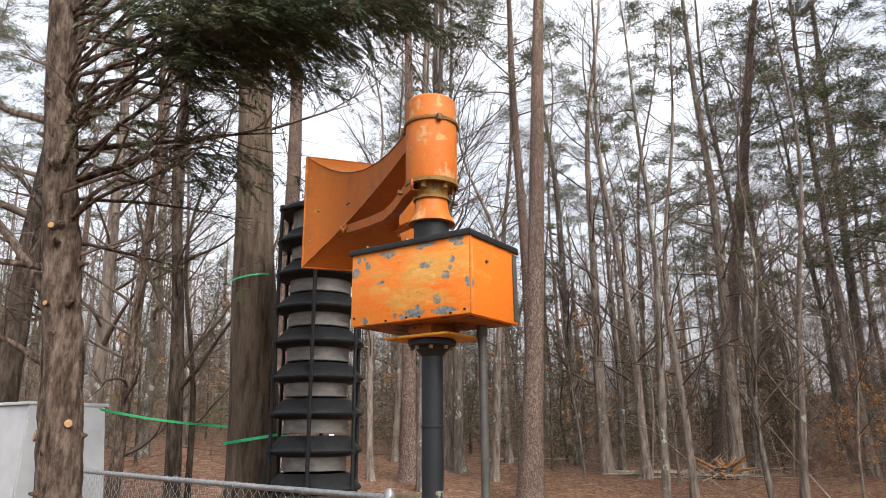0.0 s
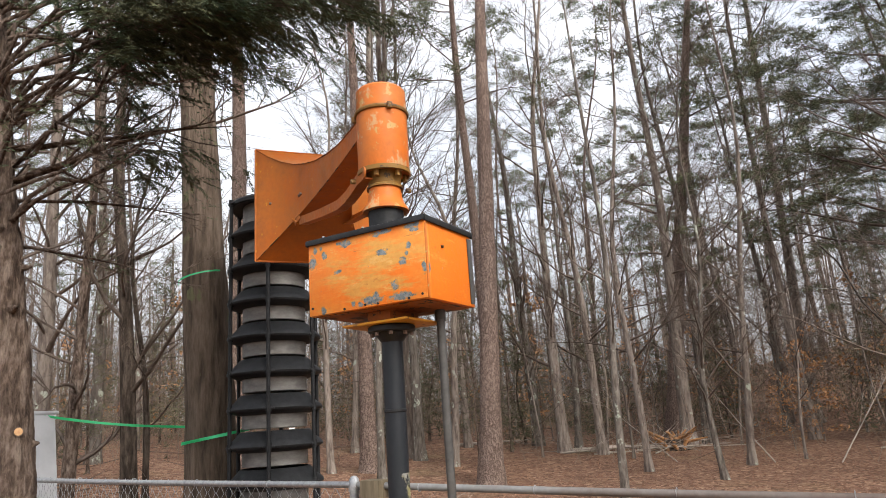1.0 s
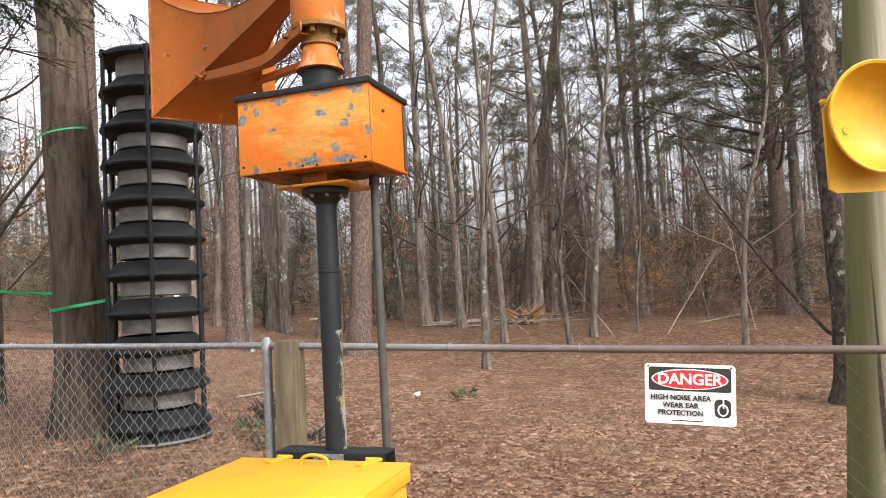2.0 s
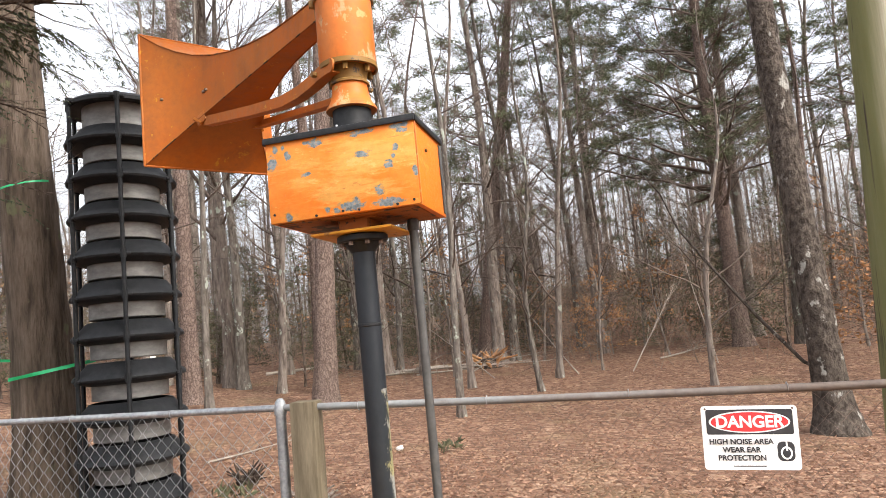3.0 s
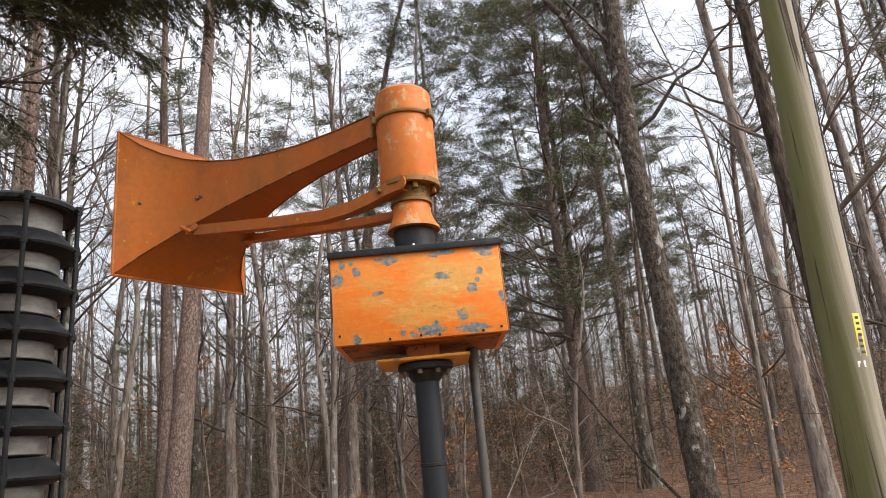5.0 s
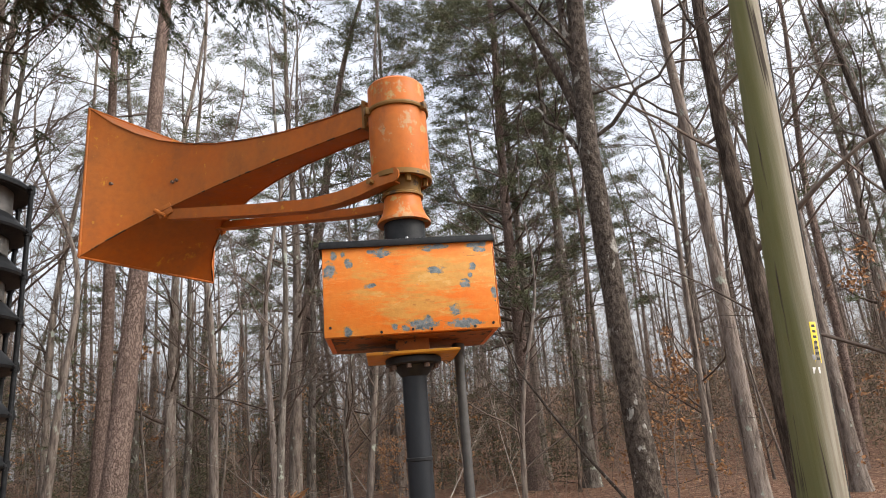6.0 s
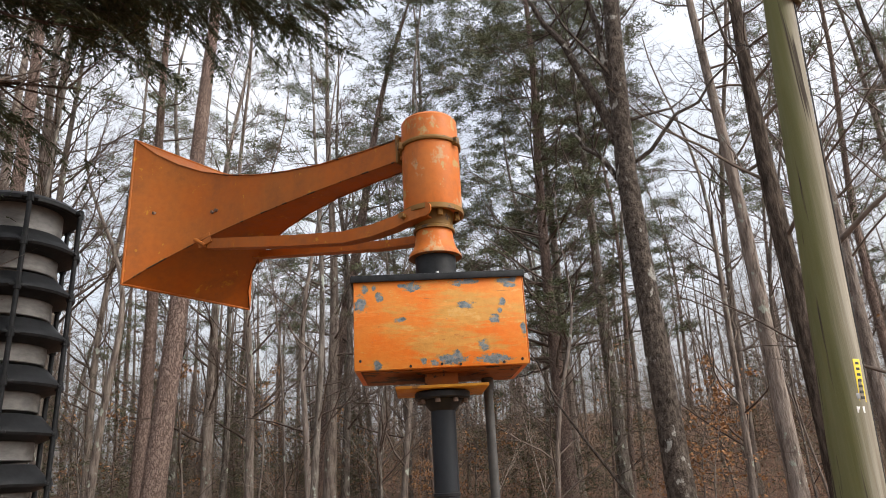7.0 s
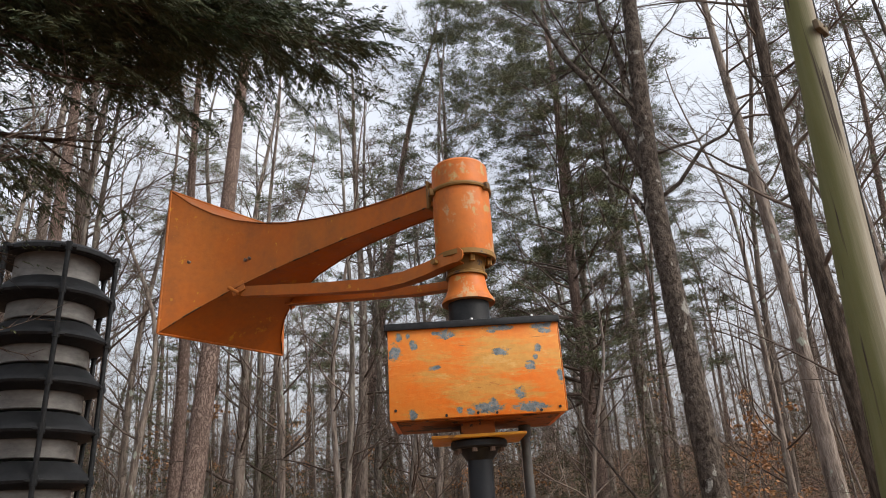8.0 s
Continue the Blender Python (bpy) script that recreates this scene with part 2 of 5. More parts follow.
def simple(name, a, b, rough=0.6, metal=0.0, scale=14.0, strength=0.2, dist=0.005, stretch=(1, 1, 1), spec=0.5):
    n = Nodes(name)
    g = n.noise(scale, 6, stretch, 0.65)
    big = n.noise(scale * 0.18, 3)
    col = n.mix(n.ramp(g, (0.3, (0,)), (0.7, (1,))), a, b)
    col = n.mix(0.3, col, n.ramp(big, (0.3, (0.35,)), (0.7, (0.65,))), "OVERLAY")
    return n.done(col, rough, metal, g, strength, dist, spec)


M_BOX = box_paint()
M_BLACK = simple("black_paint", (0.008, 0.0085, 0.0095), (0.022, 0.023, 0.025), 0.5, 0.0, 30, spec=0.2)
M_PLASTIC = simple("weathered_black_fibreglass", (0.007, 0.0075, 0.0085), (0.021, 0.022, 0.024), 0.55, 0.0, 22, spec=0.18)
M_AMBER = paint("amber_paint", (0.50, 0.23, 0.018), (0.44, 0.17, 0.02), (0.20, 0.10, 0.03), 0.5, 0.5, (0.12, 0.06, 0.02))
M_DRUM = simple("weathered_grey_drum", (0.10, 0.098, 0.093), (0.215, 0.21, 0.20), 0.55, 0.2, 9, stretch=(1, 1, 2.5))
M_GALV = simple("galvanised_steel", (0.22, 0.23, 0.24), (0.42, 0.43, 0.44), 0.5, 0.7, 40)
def rail_material():
    """Galvanised pipe that browns with rust in patches along the fence."""
    n = Nodes("browning_rail")
    sep = n.tree.nodes.new("ShaderNodeSeparateXYZ")
    n.link(n.coord.outputs["Object"], sep.inputs[0])
    g = n.noise(42, 6, rough=0.7)
    age = n.math("ADD", n.math("MULTIPLY", sep.outputs[0], 0.42), n.math("MULTIPLY", n.noise(5, 5), 0.8))
    rust = n.ramp(age, (0.35, (0.1,)), (0.95, (0.92,)))
    col = n.mix(rust, n.mix(g, (0.17, 0.18, 0.18), (0.33, 0.34, 0.34)), n.mix(g, (0.085, 0.06, 0.048), (0.20, 0.15, 0.12)))
    return n.done(col, 0.65, 0.4, g, 0.25, 0.004)


M_RAIL = rail_material()
M_RUSTY = simple("rusted_steel", (0.09, 0.06, 0.045), (0.20, 0.14, 0.11), 0.8, 0.3, 35)
M_CONDUIT = simple("grey_conduit", (0.035, 0.034, 0.033), (0.065, 0.063, 0.06), 0.65, 0.0, 30)
M_POSTWOOD = simple("weathered_wood_post", (0.085, 0.068, 0.042), (0.20, 0.162, 0.11), 0.9, 0.0, 26, 0.6, 0.01, (1, 1, 0.12), 0.2)
M_CABINET = simple("grey_cabinet_paint", (0.40, 0.42, 0.44), (0.47, 0.49, 0.51), 0.45, 0.0, 8, 0.05)
M_TAPE = simple("green_tape", (0.01, 0.33, 0.11), (0.02, 0.45, 0.17), 0.4, 0.0, 20)
M_SIGN = simple("white_sign", (0.74, 0.74, 0.71), (0.82, 0.82, 0.80), 0.45, 0.0, 12, 0.03)
M_SIGNBLACK = simple("sign_black", (0.02, 0.02, 0.022), (0.035, 0.035, 0.037), 0.5, 0.0, 20, 0.03)
M_SIGNRED = simple("sign_red", (0.58, 0.02, 0.025), (0.66, 0.045, 0.045), 0.5, 0.0, 12, 0.03)
M_LABEL = simple("yellow_label", (0.75, 0.55, 0.02), (0.8, 0.6, 0.04), 0.45, 0.0, 15, 0.03)
M_PLATE = simple("scratched_plate", (0.06, 0.062, 0.065), (0.32, 0.33, 0.34), 0.5, 0.5, 60)
M_GREATOAK = bark("great_oak_bark", (0.038, 0.028, 0.021), (0.098, 0.074, 0.055), (0.195, 0.152, 0.118), 6.5, 15, 0.02, (0.15, 0.15, 0.085))
M_OAK = bark("oak_bark", (0.018, 0.013, 0.010), (0.058, 0.044, 0.034), (0.165, 0.13, 0.105), 4.5, 17)
M_BROWNBARK = bark("brown_bark", (0.022, 0.017, 0.013), (0.070, 0.056, 0.046), (0.165, 0.14, 0.118), 1.6, 18, 0.055, (0.40, 0.39, 0.35))
M_GREYBARK = bark("grey_bark", (0.066, 0.053, 0.045), (0.19, 0.155, 0.132), (0.34, 0.295, 0.255), 5, 13, 0.05)
M_LICHEN = bark("lichen_bark", (0.045, 0.038, 0.032), (0.135, 0.115, 0.098), (0.27, 0.24, 0.21), 4, 14, 0.075)
M_PINE = bark("pine_bark", (0.055, 0.037, 0.030), (0.18, 0.130, 0.108), (0.33, 0.255, 0.22), 3.4, 20, plates=True)
M_CEDAR = bark("cedar_bark", (0.028, 0.020, 0.015), (0.112, 0.080, 0.062), (0.33, 0.265, 0.22), 3.0, 22)
M_TWIG = simple("twig_bark", (0.062, 0.048, 0.039), (0.165, 0.13, 0.107), 0.95, 0, 6, 0.2, spec=0.1)
M_PALE = simple("bleached_wood", (0.24, 0.20, 0.165), (0.42, 0.37, 0.32), 0.9, 0, 9, 0.2, spec=0.1)
M_FARBARK = simple("distant_bark", (0.095, 0.075, 0.062), (0.22, 0.175, 0.147), 0.95, 0, 1.2, 0.2, spec=0.1)


def foliage(name, dark, light, dry=None):
    n = Nodes(name)
    t = n.noise(2.3, 4)
    col = n.mix(n.island(), dark, light)
    col = n.mix(n.ramp(t, (0.35, (0,)), (0.7, (0.6,))), col, dry or dark)
    return n.done(col, 0.7, spec=0.25)


M_NEEDLE = foliage("pine_needles", (0.058, 0.075, 0.040), (0.145, 0.165, 0.085), (0.135, 0.125, 0.076))
M_CEDARLEAF = foliage("cedar_foliage", (0.020, 0.038, 0.020), (0.055, 0.080, 0.036), (0.085, 0.07, 0.036))
M_DEADLEAF = foliage("dead_beech_leaves", (0.27, 0.125, 0.05), (0.46, 0.255, 0.12), (0.20, 0.10, 0.048))
M_BRUSH = foliage("dry_brush", (0.125, 0.090, 0.067), (0.27, 0.205, 0.158))
M_RUSSET = foliage("russet_leaves", (0.15, 0.08, 0.045), (0.29, 0.17, 0.10), (0.15, 0.092, 0.06))
M_EVERGREEN = foliage("shrub_foliage", (0.045, 0.055, 0.028), (0.10, 0.105, 0.055), (0.125, 0.10, 0.06))
M_LITTER = foliage("leaf_litter", (0.16, 0.080, 0.050), (0.38, 0.235, 0.155), (0.23, 0.125, 0.082))
M_OLIVE = foliage("olive_undergrowth", (0.085, 0.080, 0.045), (0.20, 0.165, 0.10), (0.17, 0.125, 0.08))


def ground_material():
    n = Nodes("leaf_strewn_soil")
    a = n.voronoi(17, out="Color")
    edge = n.voronoi(17, feature="DISTANCE_TO_EDGE")
    b = n.noise(2.2, 5)
    fine = n.noise(55, 5)
    tone = n.tree.nodes.new("ShaderNodeSeparateColor")
    n.link(a, tone.inputs[0])
    col = n.ramp(tone.outputs[0], (0.0, (0.10, 0.052, 0.032)), (0.45, (0.205, 0.110, 0.070)), (0.8, (0.29, 0.172, 0.112)), (1.0, (0.40, 0.27, 0.185)))
    col = n.mix(n.ramp(b, (0.35, (0.0,)), (0.7, (0.7,))), col, (0.13, 0.07, 0.045))
    col = n.mix(n.ramp(n.noise(0.7, 4), (0.56, (0,)), (0.72, (0.45,))), col, (0.20, 0.15, 0.075))
    col = n.mix(0.4, col, n.ramp(fine, (0.3, (0.3,)), (0.7, (0.7,))), "OVERLAY")
    h = n.math("ADD", n.math("MULTIPLY", edge, 2.0), n.math("MULTIPLY", fine, 0.6))
    return n.done(col, 0.9, bump=h, strength=1.0, dist=0.03, spec=0.2)


M_GROUND = ground_material()


def pole_material():
    n = Nodes("treated_pole_wood")
    grain = n.noise(24, 6, (1, 1, 0.03), 0.65)
    crack = n.ramp(n.noise(17, 4, (1, 1, 0.02)), (0.36, (1,)), (0.41, (0,)))
    sep = n.tree.nodes.new("ShaderNodeSeparateXYZ")
    n.link(n.coord.outputs["Object"], sep.inputs[0])
    px = n.math("SUBTRACT", sep.outputs[0], n.math("MULTIPLY", sep.outputs[2], 0.028))
    py = n.math("ADD", sep.outputs[1], n.math("MULTIPLY", sep.outputs[2], 0.050))
    side = n.math("ADD", n.math("MULTIPLY", px, -3.4), n.math("MULTIPLY", py, 2.4))
    algae = n.ramp(n.math("ADD", n.math("ADD", side, 0.35), n.math("MULTIPLY", n.noise(3.2, 4, (1, 1, 0.35)), 0.35)), (0.36, (0,)), (0.74, (1,)))
    col = n.ramp(grain, (0.25, (0.14, 0.12, 0.085)), (0.5, (0.25, 0.225, 0.175)), (0.8, (0.38, 0.355, 0.30)))
    col = n.mix(n.math("MULTIPLY", algae, 0.85), col, n.mix(n.noise(5, 5, (1, 1, 0.25)), (0.072, 0.080, 0.021), (0.155, 0.158, 0.056)))
    col = n.mix(crack, col, (0.05, 0.04, 0.03))
    return n.done(col, 0.85, bump=grain, strength=0.5, dist=0.01, spec=0.2)


M_POLE = pole_material()


# ---- building helpers ----
def mesh_object(name, bm, material, parent=None):
    me = bpy.data.meshes.new(name)
    bm.to_mesh(me)
    bm.free()
    me.materials.append(material)
    ob = new(name, me)
    ob.parent = parent
    return ob


def part(name, bm, material, parent, label=""):
    return tagged(mesh_object(name, bm, material, parent), label)


def thing(name, label, category, m, group="", kind=""):
    ob = new(name)
    ob.empty_display_size = 0.1
    ob.matrix_world = m
    return tagged(ob, label, category, group, kind)


def smooth(bm, angle=40):
    for f in bm.faces:
        f.smooth = True
    for e in bm.edges:
        e.smooth = len(e.link_faces) != 2 or e.calc_face_angle(0) < radians(angle)
    return bm


def block(sx, sy, sz, at=(0, 0, 0), bevel=0.004, m=None):
    bm = bmesh.new()
    bmesh.ops.create_cube(bm, size=1.0, matrix=Matrix.Translation(at) @ (m or Matrix()) @ Matrix.Diagonal((sx, sy, sz, 1)))
    if bevel:
        bmesh.ops.bevel(bm, geom=bm.edges[:], offset=bevel, segments=2, affect="EDGES", profile=0.5)
    return smooth(bm, 35)


def lathe(profile, sides=32, at=(0, 0, 0), closed=False):
    """A turned shape from (radius, z) pairs."""
    bm = bmesh.new()
    rings = []
    for r, z in profile:
        rings.append([bm.verts.new((at[0] + r * math.cos(2 * math.pi * k / sides), at[1] + r * math.sin(2 * math.pi * k / sides), at[2] + z)) for k in range(sides)])
    pairs = list(zip(rings, rings[1:])) + ([(rings[-1], rings[0])] if closed else [])
    for a, b in pairs:
        for k in range(sides):
            bm.faces.new((a[k], a[(k + 1) % sides], b[(k + 1) % sides], b[k]))
    if not closed:
        if profile[0][0] > 1e-4:
            bm.faces.new(rings[0][::-1])
        if profile[-1][0] > 1e-4:
            bm.faces.new(rings[-1])
    bmesh.ops.recalc_face_normals(bm, faces=bm.faces)
    return smooth(bm, 30)


def rod(a, b, r, sides=10):
    a, b = Vector(a), Vector(b)
    bm = bmesh.new()
    m = Matrix.Translation((a + b) / 2) @ (b - a).to_track_quat("Z", "Y").to_matrix().to_4x4()
    bmesh.ops.create_cone(bm, cap_ends=True, segments=sides, radius1=r, radius2=r, depth=(b - a).length, matrix=m)
    return smooth(bm, 50)


def merge(*bms):
    out = bmesh.new()
    for b in bms:
        me = bpy.data.meshes.new("tmp")
        b.to_mesh(me)
        b.free()
        out.from_mesh(me)
        bpy.data.meshes.remove(me)
    return out


def hexbolt(at, r=0.012, d=0.014, axis="Z"):
    bm = bmesh.new()
    rot = {"Z": Matrix(), "X": pose(0, 0, 0, 0, 90, 0), "Y": pose(0, 0, 0, 90, 0, 0)}[axis]
    bmesh.ops.create_cone(bm, cap_ends=True, segments=6, radius1=r, radius2=r * 0.92, depth=d, matrix=Matrix.Translation(at) @ rot)
    return bm


class Soup:
    """Vertices and faces gathered for one large mesh."""

    def __init__(self):
        self.v, self.f = [], []

    def tube(self, pts, radii, sides=5):
        base = len(self.v)
        prev = None
        for i, (p, r) in enumerate(zip(pts, radii)):
            d = pts[min(i + 1, len(pts) - 1)] - pts[max(i - 1, 0)]
            d = d / (np.linalg.norm(d) + 1e-9)
            if prev is None:
                prev = np.cross(d, (0, 0, 1.0) if abs(d[2]) < 0.9 else (1.0, 0, 0))
            u = prev - d * (prev @ d)
            u = u / (np.linalg.norm(u) + 1e-9)
            w = np.cross(d, u)
            prev = u
            for k in range(sides):
                a = 2 * math.pi * k / sides
                self.v.append(p + r * (math.cos(a) * u + math.sin(a) * w))
        for i in range(len(pts) - 1):
            for k in range(sides):
                a, b = base + i * sides + k, base + i * sides + (k + 1) % sides
                self.f.append((a, b, b + sides, a + sides))

    def twig(self, p, q, r):
        d = q - p
        u = np.cross(d, (0.3, 0.2, 1.0))
        u = u / (np.linalg.norm(u) + 1e-9)
        w = np.cross(d, u)
        w = w / (np.linalg.norm(w) + 1e-9)
        b = len(self.v)
        self.v += [p + r * u, p + r * (-0.5 * u + 0.87 * w), p + r * (-0.5 * u - 0.87 * w), q]
        self.f += [(b, b + 1, b + 3), (b + 1, b + 2, b + 3), (b + 2, b, b + 3)]

    def needle(self, p, d, width):
        u = np.cross(d, np.random.randn(3))
        u = u / (np.linalg.norm(u) + 1e-9) * width
        b = len(self.v)
        self.v += [p - u, p + u, p + d]
        self.f.append((b, b + 1, b + 2))

    def leaf(self, p, d, width, fold=0.25):
        """A small leaf of two folded halves."""
        u = np.cross(d, np.random.randn(3))
        u = u / (np.linalg.norm(u) + 1e-9) * width
        n = np.cross(u, d)
        n = n / (np.linalg.norm(n) + 1e-9) * width * fold
        b = len(self.v)
        self.v += [p, p + d * 0.5 + u + n, p + d, p + d * 0.5 - u + n]
        self.f += [(b, b + 1, b + 2), (b, b + 2, b + 3)]

    def object(self, name, material, parent=None, shade=True):
        me = bpy.data.meshes.new(name)
        me.from_pydata([tuple(map(float, v)) for v in self.v], [], self.f)
        if shade:
            me.polygons.foreach_set("use_smooth", [True] * len(me.polygons))
        me.materials.append(material)
        ob = new(name, me)
        ob.parent = parent
        return ob


# ---- ground ----
def ground_z(x, y):
    xx = max(-7.0, min(7.0, x))
    z = 0.27 - 0.055 * xx + 0.03 * (min(y, 6.0) - 6.0) * (1 if y > -6 else 0)
    z += 0.06 * math.sin(x * 0.45 + 1.0) * math.sin(y * 0.38)
    d = math.hypot(x, y)
    z += 0.055 * max(0.0, min(d, 38.0) - 9.0) * max(0.0, min(1.0, (y + 6.0) / 9.0))
    far = max(0.0, d - 22.0)
    side = max(0.0, min(1.0, (math.degrees(math.atan2(x, y)) - 8) / 30)) if y > -30 else 0.0
    return z + far * 0.11 * side * min(1.0, far / 12) * (1.0 if far < 60 else 60 / far)


def build_ground():
    s = Soup()
    # rings that widen outward keep the near soil fine and still reach the horizon
    radii = [0.0, 0.8, 1.6, 2.4, 3.2, 4.0, 4.8, 5.6, 6.5, 7.5, 8.6, 9.8, 11, 12.5, 14, 16, 18, 20.5, 23, 26, 30, 35, 41, 48, 57, 70, 95, 150, 300, 800, 2500]
    n = 96
    s.v.append(np.array((0, 0, ground_z(0, 0))))
    for r in radii[1:]:
        for k in range(n):
            a = 2 * math.pi * k / n
            x, y = r * math.cos(a), r * math.sin(a)
            bump = 0.035 * noise.noise((x * 0.9, y * 0.9, 0.0)) if r < 60 else 0.0
            s.v.append(np.array((x, y, ground_z(x, y) + bump)))
    for k in range(n):
        s.f.append((0, 1 + k, 1 + (k + 1) % n))
    for i in range(len(radii) - 2):
        for k in range(n):
            a, b = 1 + i * n + k, 1 + i * n + (k + 1) % n
            s.f.append((a, a + n, b + n, b))
    tagged(s.object("ground", M_GROUND), "forest floor covered in brown fallen leaves", "ground", kind="structure")


build_ground()

# ---- rotating horn siren ----
BOX_TURN = -31.7
PX, PY = -0.232, 2.515
siren = thing("horn_siren", "orange rotating horn siren with chipped paint on a black steel pole", "siren", pose(PX, PY, 0))


STATIONS = [(0.10, 0.045), (0.30, 0.047), (0.53, 0.056), (0.72, 0.074), (0.90, 0.099), (1.05, 0.132), (1.18, 0.172), (1.29, 0.222), (1.38, 0.280), (1.45, 0.350)]


def horn_shell():
    """Square flaring horn of bent sheet with a rolled lip; local x runs along its axis from the pole."""
    stations = STATIONS
    bm = bmesh.new()
    outer, inner = [], []
    for s, h in stations:
        z = 2.818 + 0.028 * s / 1.45
        for store, k in ((outer, h), (inner, h - 0.006)):
            store.append([bm.verts.new((s, a * k, z + b * k)) for a, b in ((1, 1), (-1, 1), (-1, -1), (1, -1))])
    for rings, flip in ((outer, False), (inner, True)):
        for a, b in zip(rings, rings[1:]):
            for k in range(4):
                f = (a[k], a[(k + 1) % 4], b[(k + 1) % 4], b[k])
                bm.faces.new(f[::-1] if flip else f)
    for a, b in ((outer[-1], inner[-1]), (inner[0], outer[0])):
        for k in range(4):
            bm.faces.new((a[k], a[(k + 1) % 4], b[(k + 1) % 4], b[k]))
    bmesh.ops.recalc_face_normals(bm, faces=bm.faces)
    # folded corner seams stay crisp, the panels bend smoothly
    for f in bm.faces:
        f.smooth = True
    for e in bm.edges:
        d = (e.verts[1].co - e.verts[0].co)
        e.smooth = abs(d.x) < 1e-6
        if len(e.link_faces) == 2 and e.calc_face_angle(0) > radians(60):
            e.smooth = False
    return bm


HORN_TURN = math.degrees(math.atan2(0.935, -0.355))
R_HORN = pose(0, 0, 0, 0, 0, HORN_TURN)


def turned(bm, m):
    bmesh.ops.transform(bm, matrix=m, verts=bm.verts)
    return bm


horn = part("horn", turned(horn_shell(), R_HORN), M_HORN, siren, "orange sheet-steel horn with yellow worn patches")
lip = bmesh.new()
for side in range(4):
    c = [(1, 1), (-1, 1), (-1, -1), (1, -1)]
    p, q = c[side], c[(side + 1) % 4]
    e = rod((1.452, p[0] * 0.352, 2.846 + p[1] * 0.352), (1.452, q[0] * 0.352, 2.846 + q[1] * 0.352), 0.006, 8)
    me = bpy.data.meshes.new("tmp")
    e.to_mesh(me)
    e.free()
    lip.from_mesh(me)
    bpy.data.meshes.remove(me)
part("horn_lip", turned(lip, R_HORN), M_HORN, horn)
for s, y, z in ((1.09, 0.146, 2.805), (1.37, 0.275, 2.829), (1.11, 0.152, 2.80)):
    part("bolt", turned(hexbolt((s, y, z), 0.008, 0.016, "Y"), R_HORN), M_RUSTY, horn)
# rusted folded seams along the four corners
for a, b in ((1, 1), (-1, 1), (-1, -1), (1, -1)):
    seam = Soup()
    pts = [np.array((s, a * (h + 0.001), 2.818 + 0.028 * s / 1.45 + b * (h + 0.001))) for s, h in STATIONS]
    seam.tube(pts, [0.0035] * len(pts), 5)
    seam.v = [np.array(R_HORN @ Vector(v)) for v in seam.v]
    seam.object("corner_seam", M_STAINED, horn)
throat = merge(block(0.012, 0.118, 0.118, (0.116, 0, 2.82), 0.003))
part("throat_flange", turned(throat, R_HORN), M_BRASS, horn)


def strut(side):
    """Bent angle iron from the collar out to the lower corner of the horn."""
    if side > 0:
        pts = [(-0.035, 0.100, 2.494), (0.03, 0.112, 2.486), (0.10, 0.117, 2.474), (0.20, 0.120, 2.468), (0.34, 0.123, 2.476), (0.62, 0.131, 2.528), (1.14, 0.150, 2.636)]
    else:
        pts = [(0.04, -0.078, 2.462), (0.12, -0.09, 2.462), (0.30, -0.10, 2.486), (1.14, -0.150, 2.650)]
    bm = bmesh.new()
    rows = []
    for x, y, z in pts:
        w, h, t = 0.046, 0.046, 0.006
        sec = [(0, 0), (-side * w, 0), (-side * w, t), (-side * t, t), (-side * t, h), (0, h)]
        rows.append([bm.verts.new((x, y + a, z + b)) for a, b in sec])
    for a, b in zip(rows, rows[1:]):
        for k in range(6):
            bm.faces.new((a[k], a[(k + 1) % 6], b[(k + 1) % 6], b[k]))
    bm.faces.new(rows[0])
    bm.faces.new(rows[-1][::-1])
    bmesh.ops.recalc_face_normals(bm, faces=bm.faces)
    return turned(bm, R_HORN)


for side in (1, -1):
    st = part("horn_strut", strut(side), M_HORN, siren)
    tab = merge(block(0.07, 0.006, 0.05, (1.145, side * 0.160, 2.672), 0.002, pose(0, 0, 0, 0, 20, side * 14)))
    part("strut_tab", turned(tab, R_HORN), M_HORN, st)
    # rounded end of the strut, bolted to the neck
    if side > 0:
        eye = turned(lathe([(0.0, -0.004), (0.027, -0.004), (0.027, 0.004), (0.0, 0.004)], 20), pose(-0.035, 0.100, 2.517, 90, 0, 0))
        part("strut_eye", turned(eye, R_HORN), M_HORN, st)
    curl = turned(rod((-0.03, 0, 0), (0.035, 0, 0), 0.010, 10), pose(1.165, side * 0.166, 2.664, 0, -32, side * 18))
    part("strut_curl", turned(curl, R_HORN), M_HORN, st)
    part("bolt", turned(hexbolt((0.05, side * 0.122, 2.508 if side > 0 else 2.484), 0.012, 0.02, "Y"), R_HORN), M_BRASS, st)

can = lathe([(0.0, 2.915), (0.07, 2.914), (0.098, 2.910), (0.106, 2.900), (0.108, 2.800), (0.108, 2.545), (0.104, 2.532), (0.0, 2.528)], 48)
head = part("siren_housing", can, M_ORANGE, siren, "orange cylindrical siren housing with worn paint")
part("clamp_band", lathe([(0.108, 2.790), (0.116, 2.791), (0.118, 2.798), (0.116, 2.805), (0.108, 2.806)], 48, closed=True), M_BRASS, head, "old gold clamp band")
for a in (-70, 50, 170):
    c, s = math.cos(radians(a)), math.sin(radians(a))
    part("band_lug", block(0.02, 0.022, 0.028, (0.120 * c, 0.120 * s, 2.794), 0.003, pose(0, 0, 0, 0, 0, a)), M_BRASS, head)
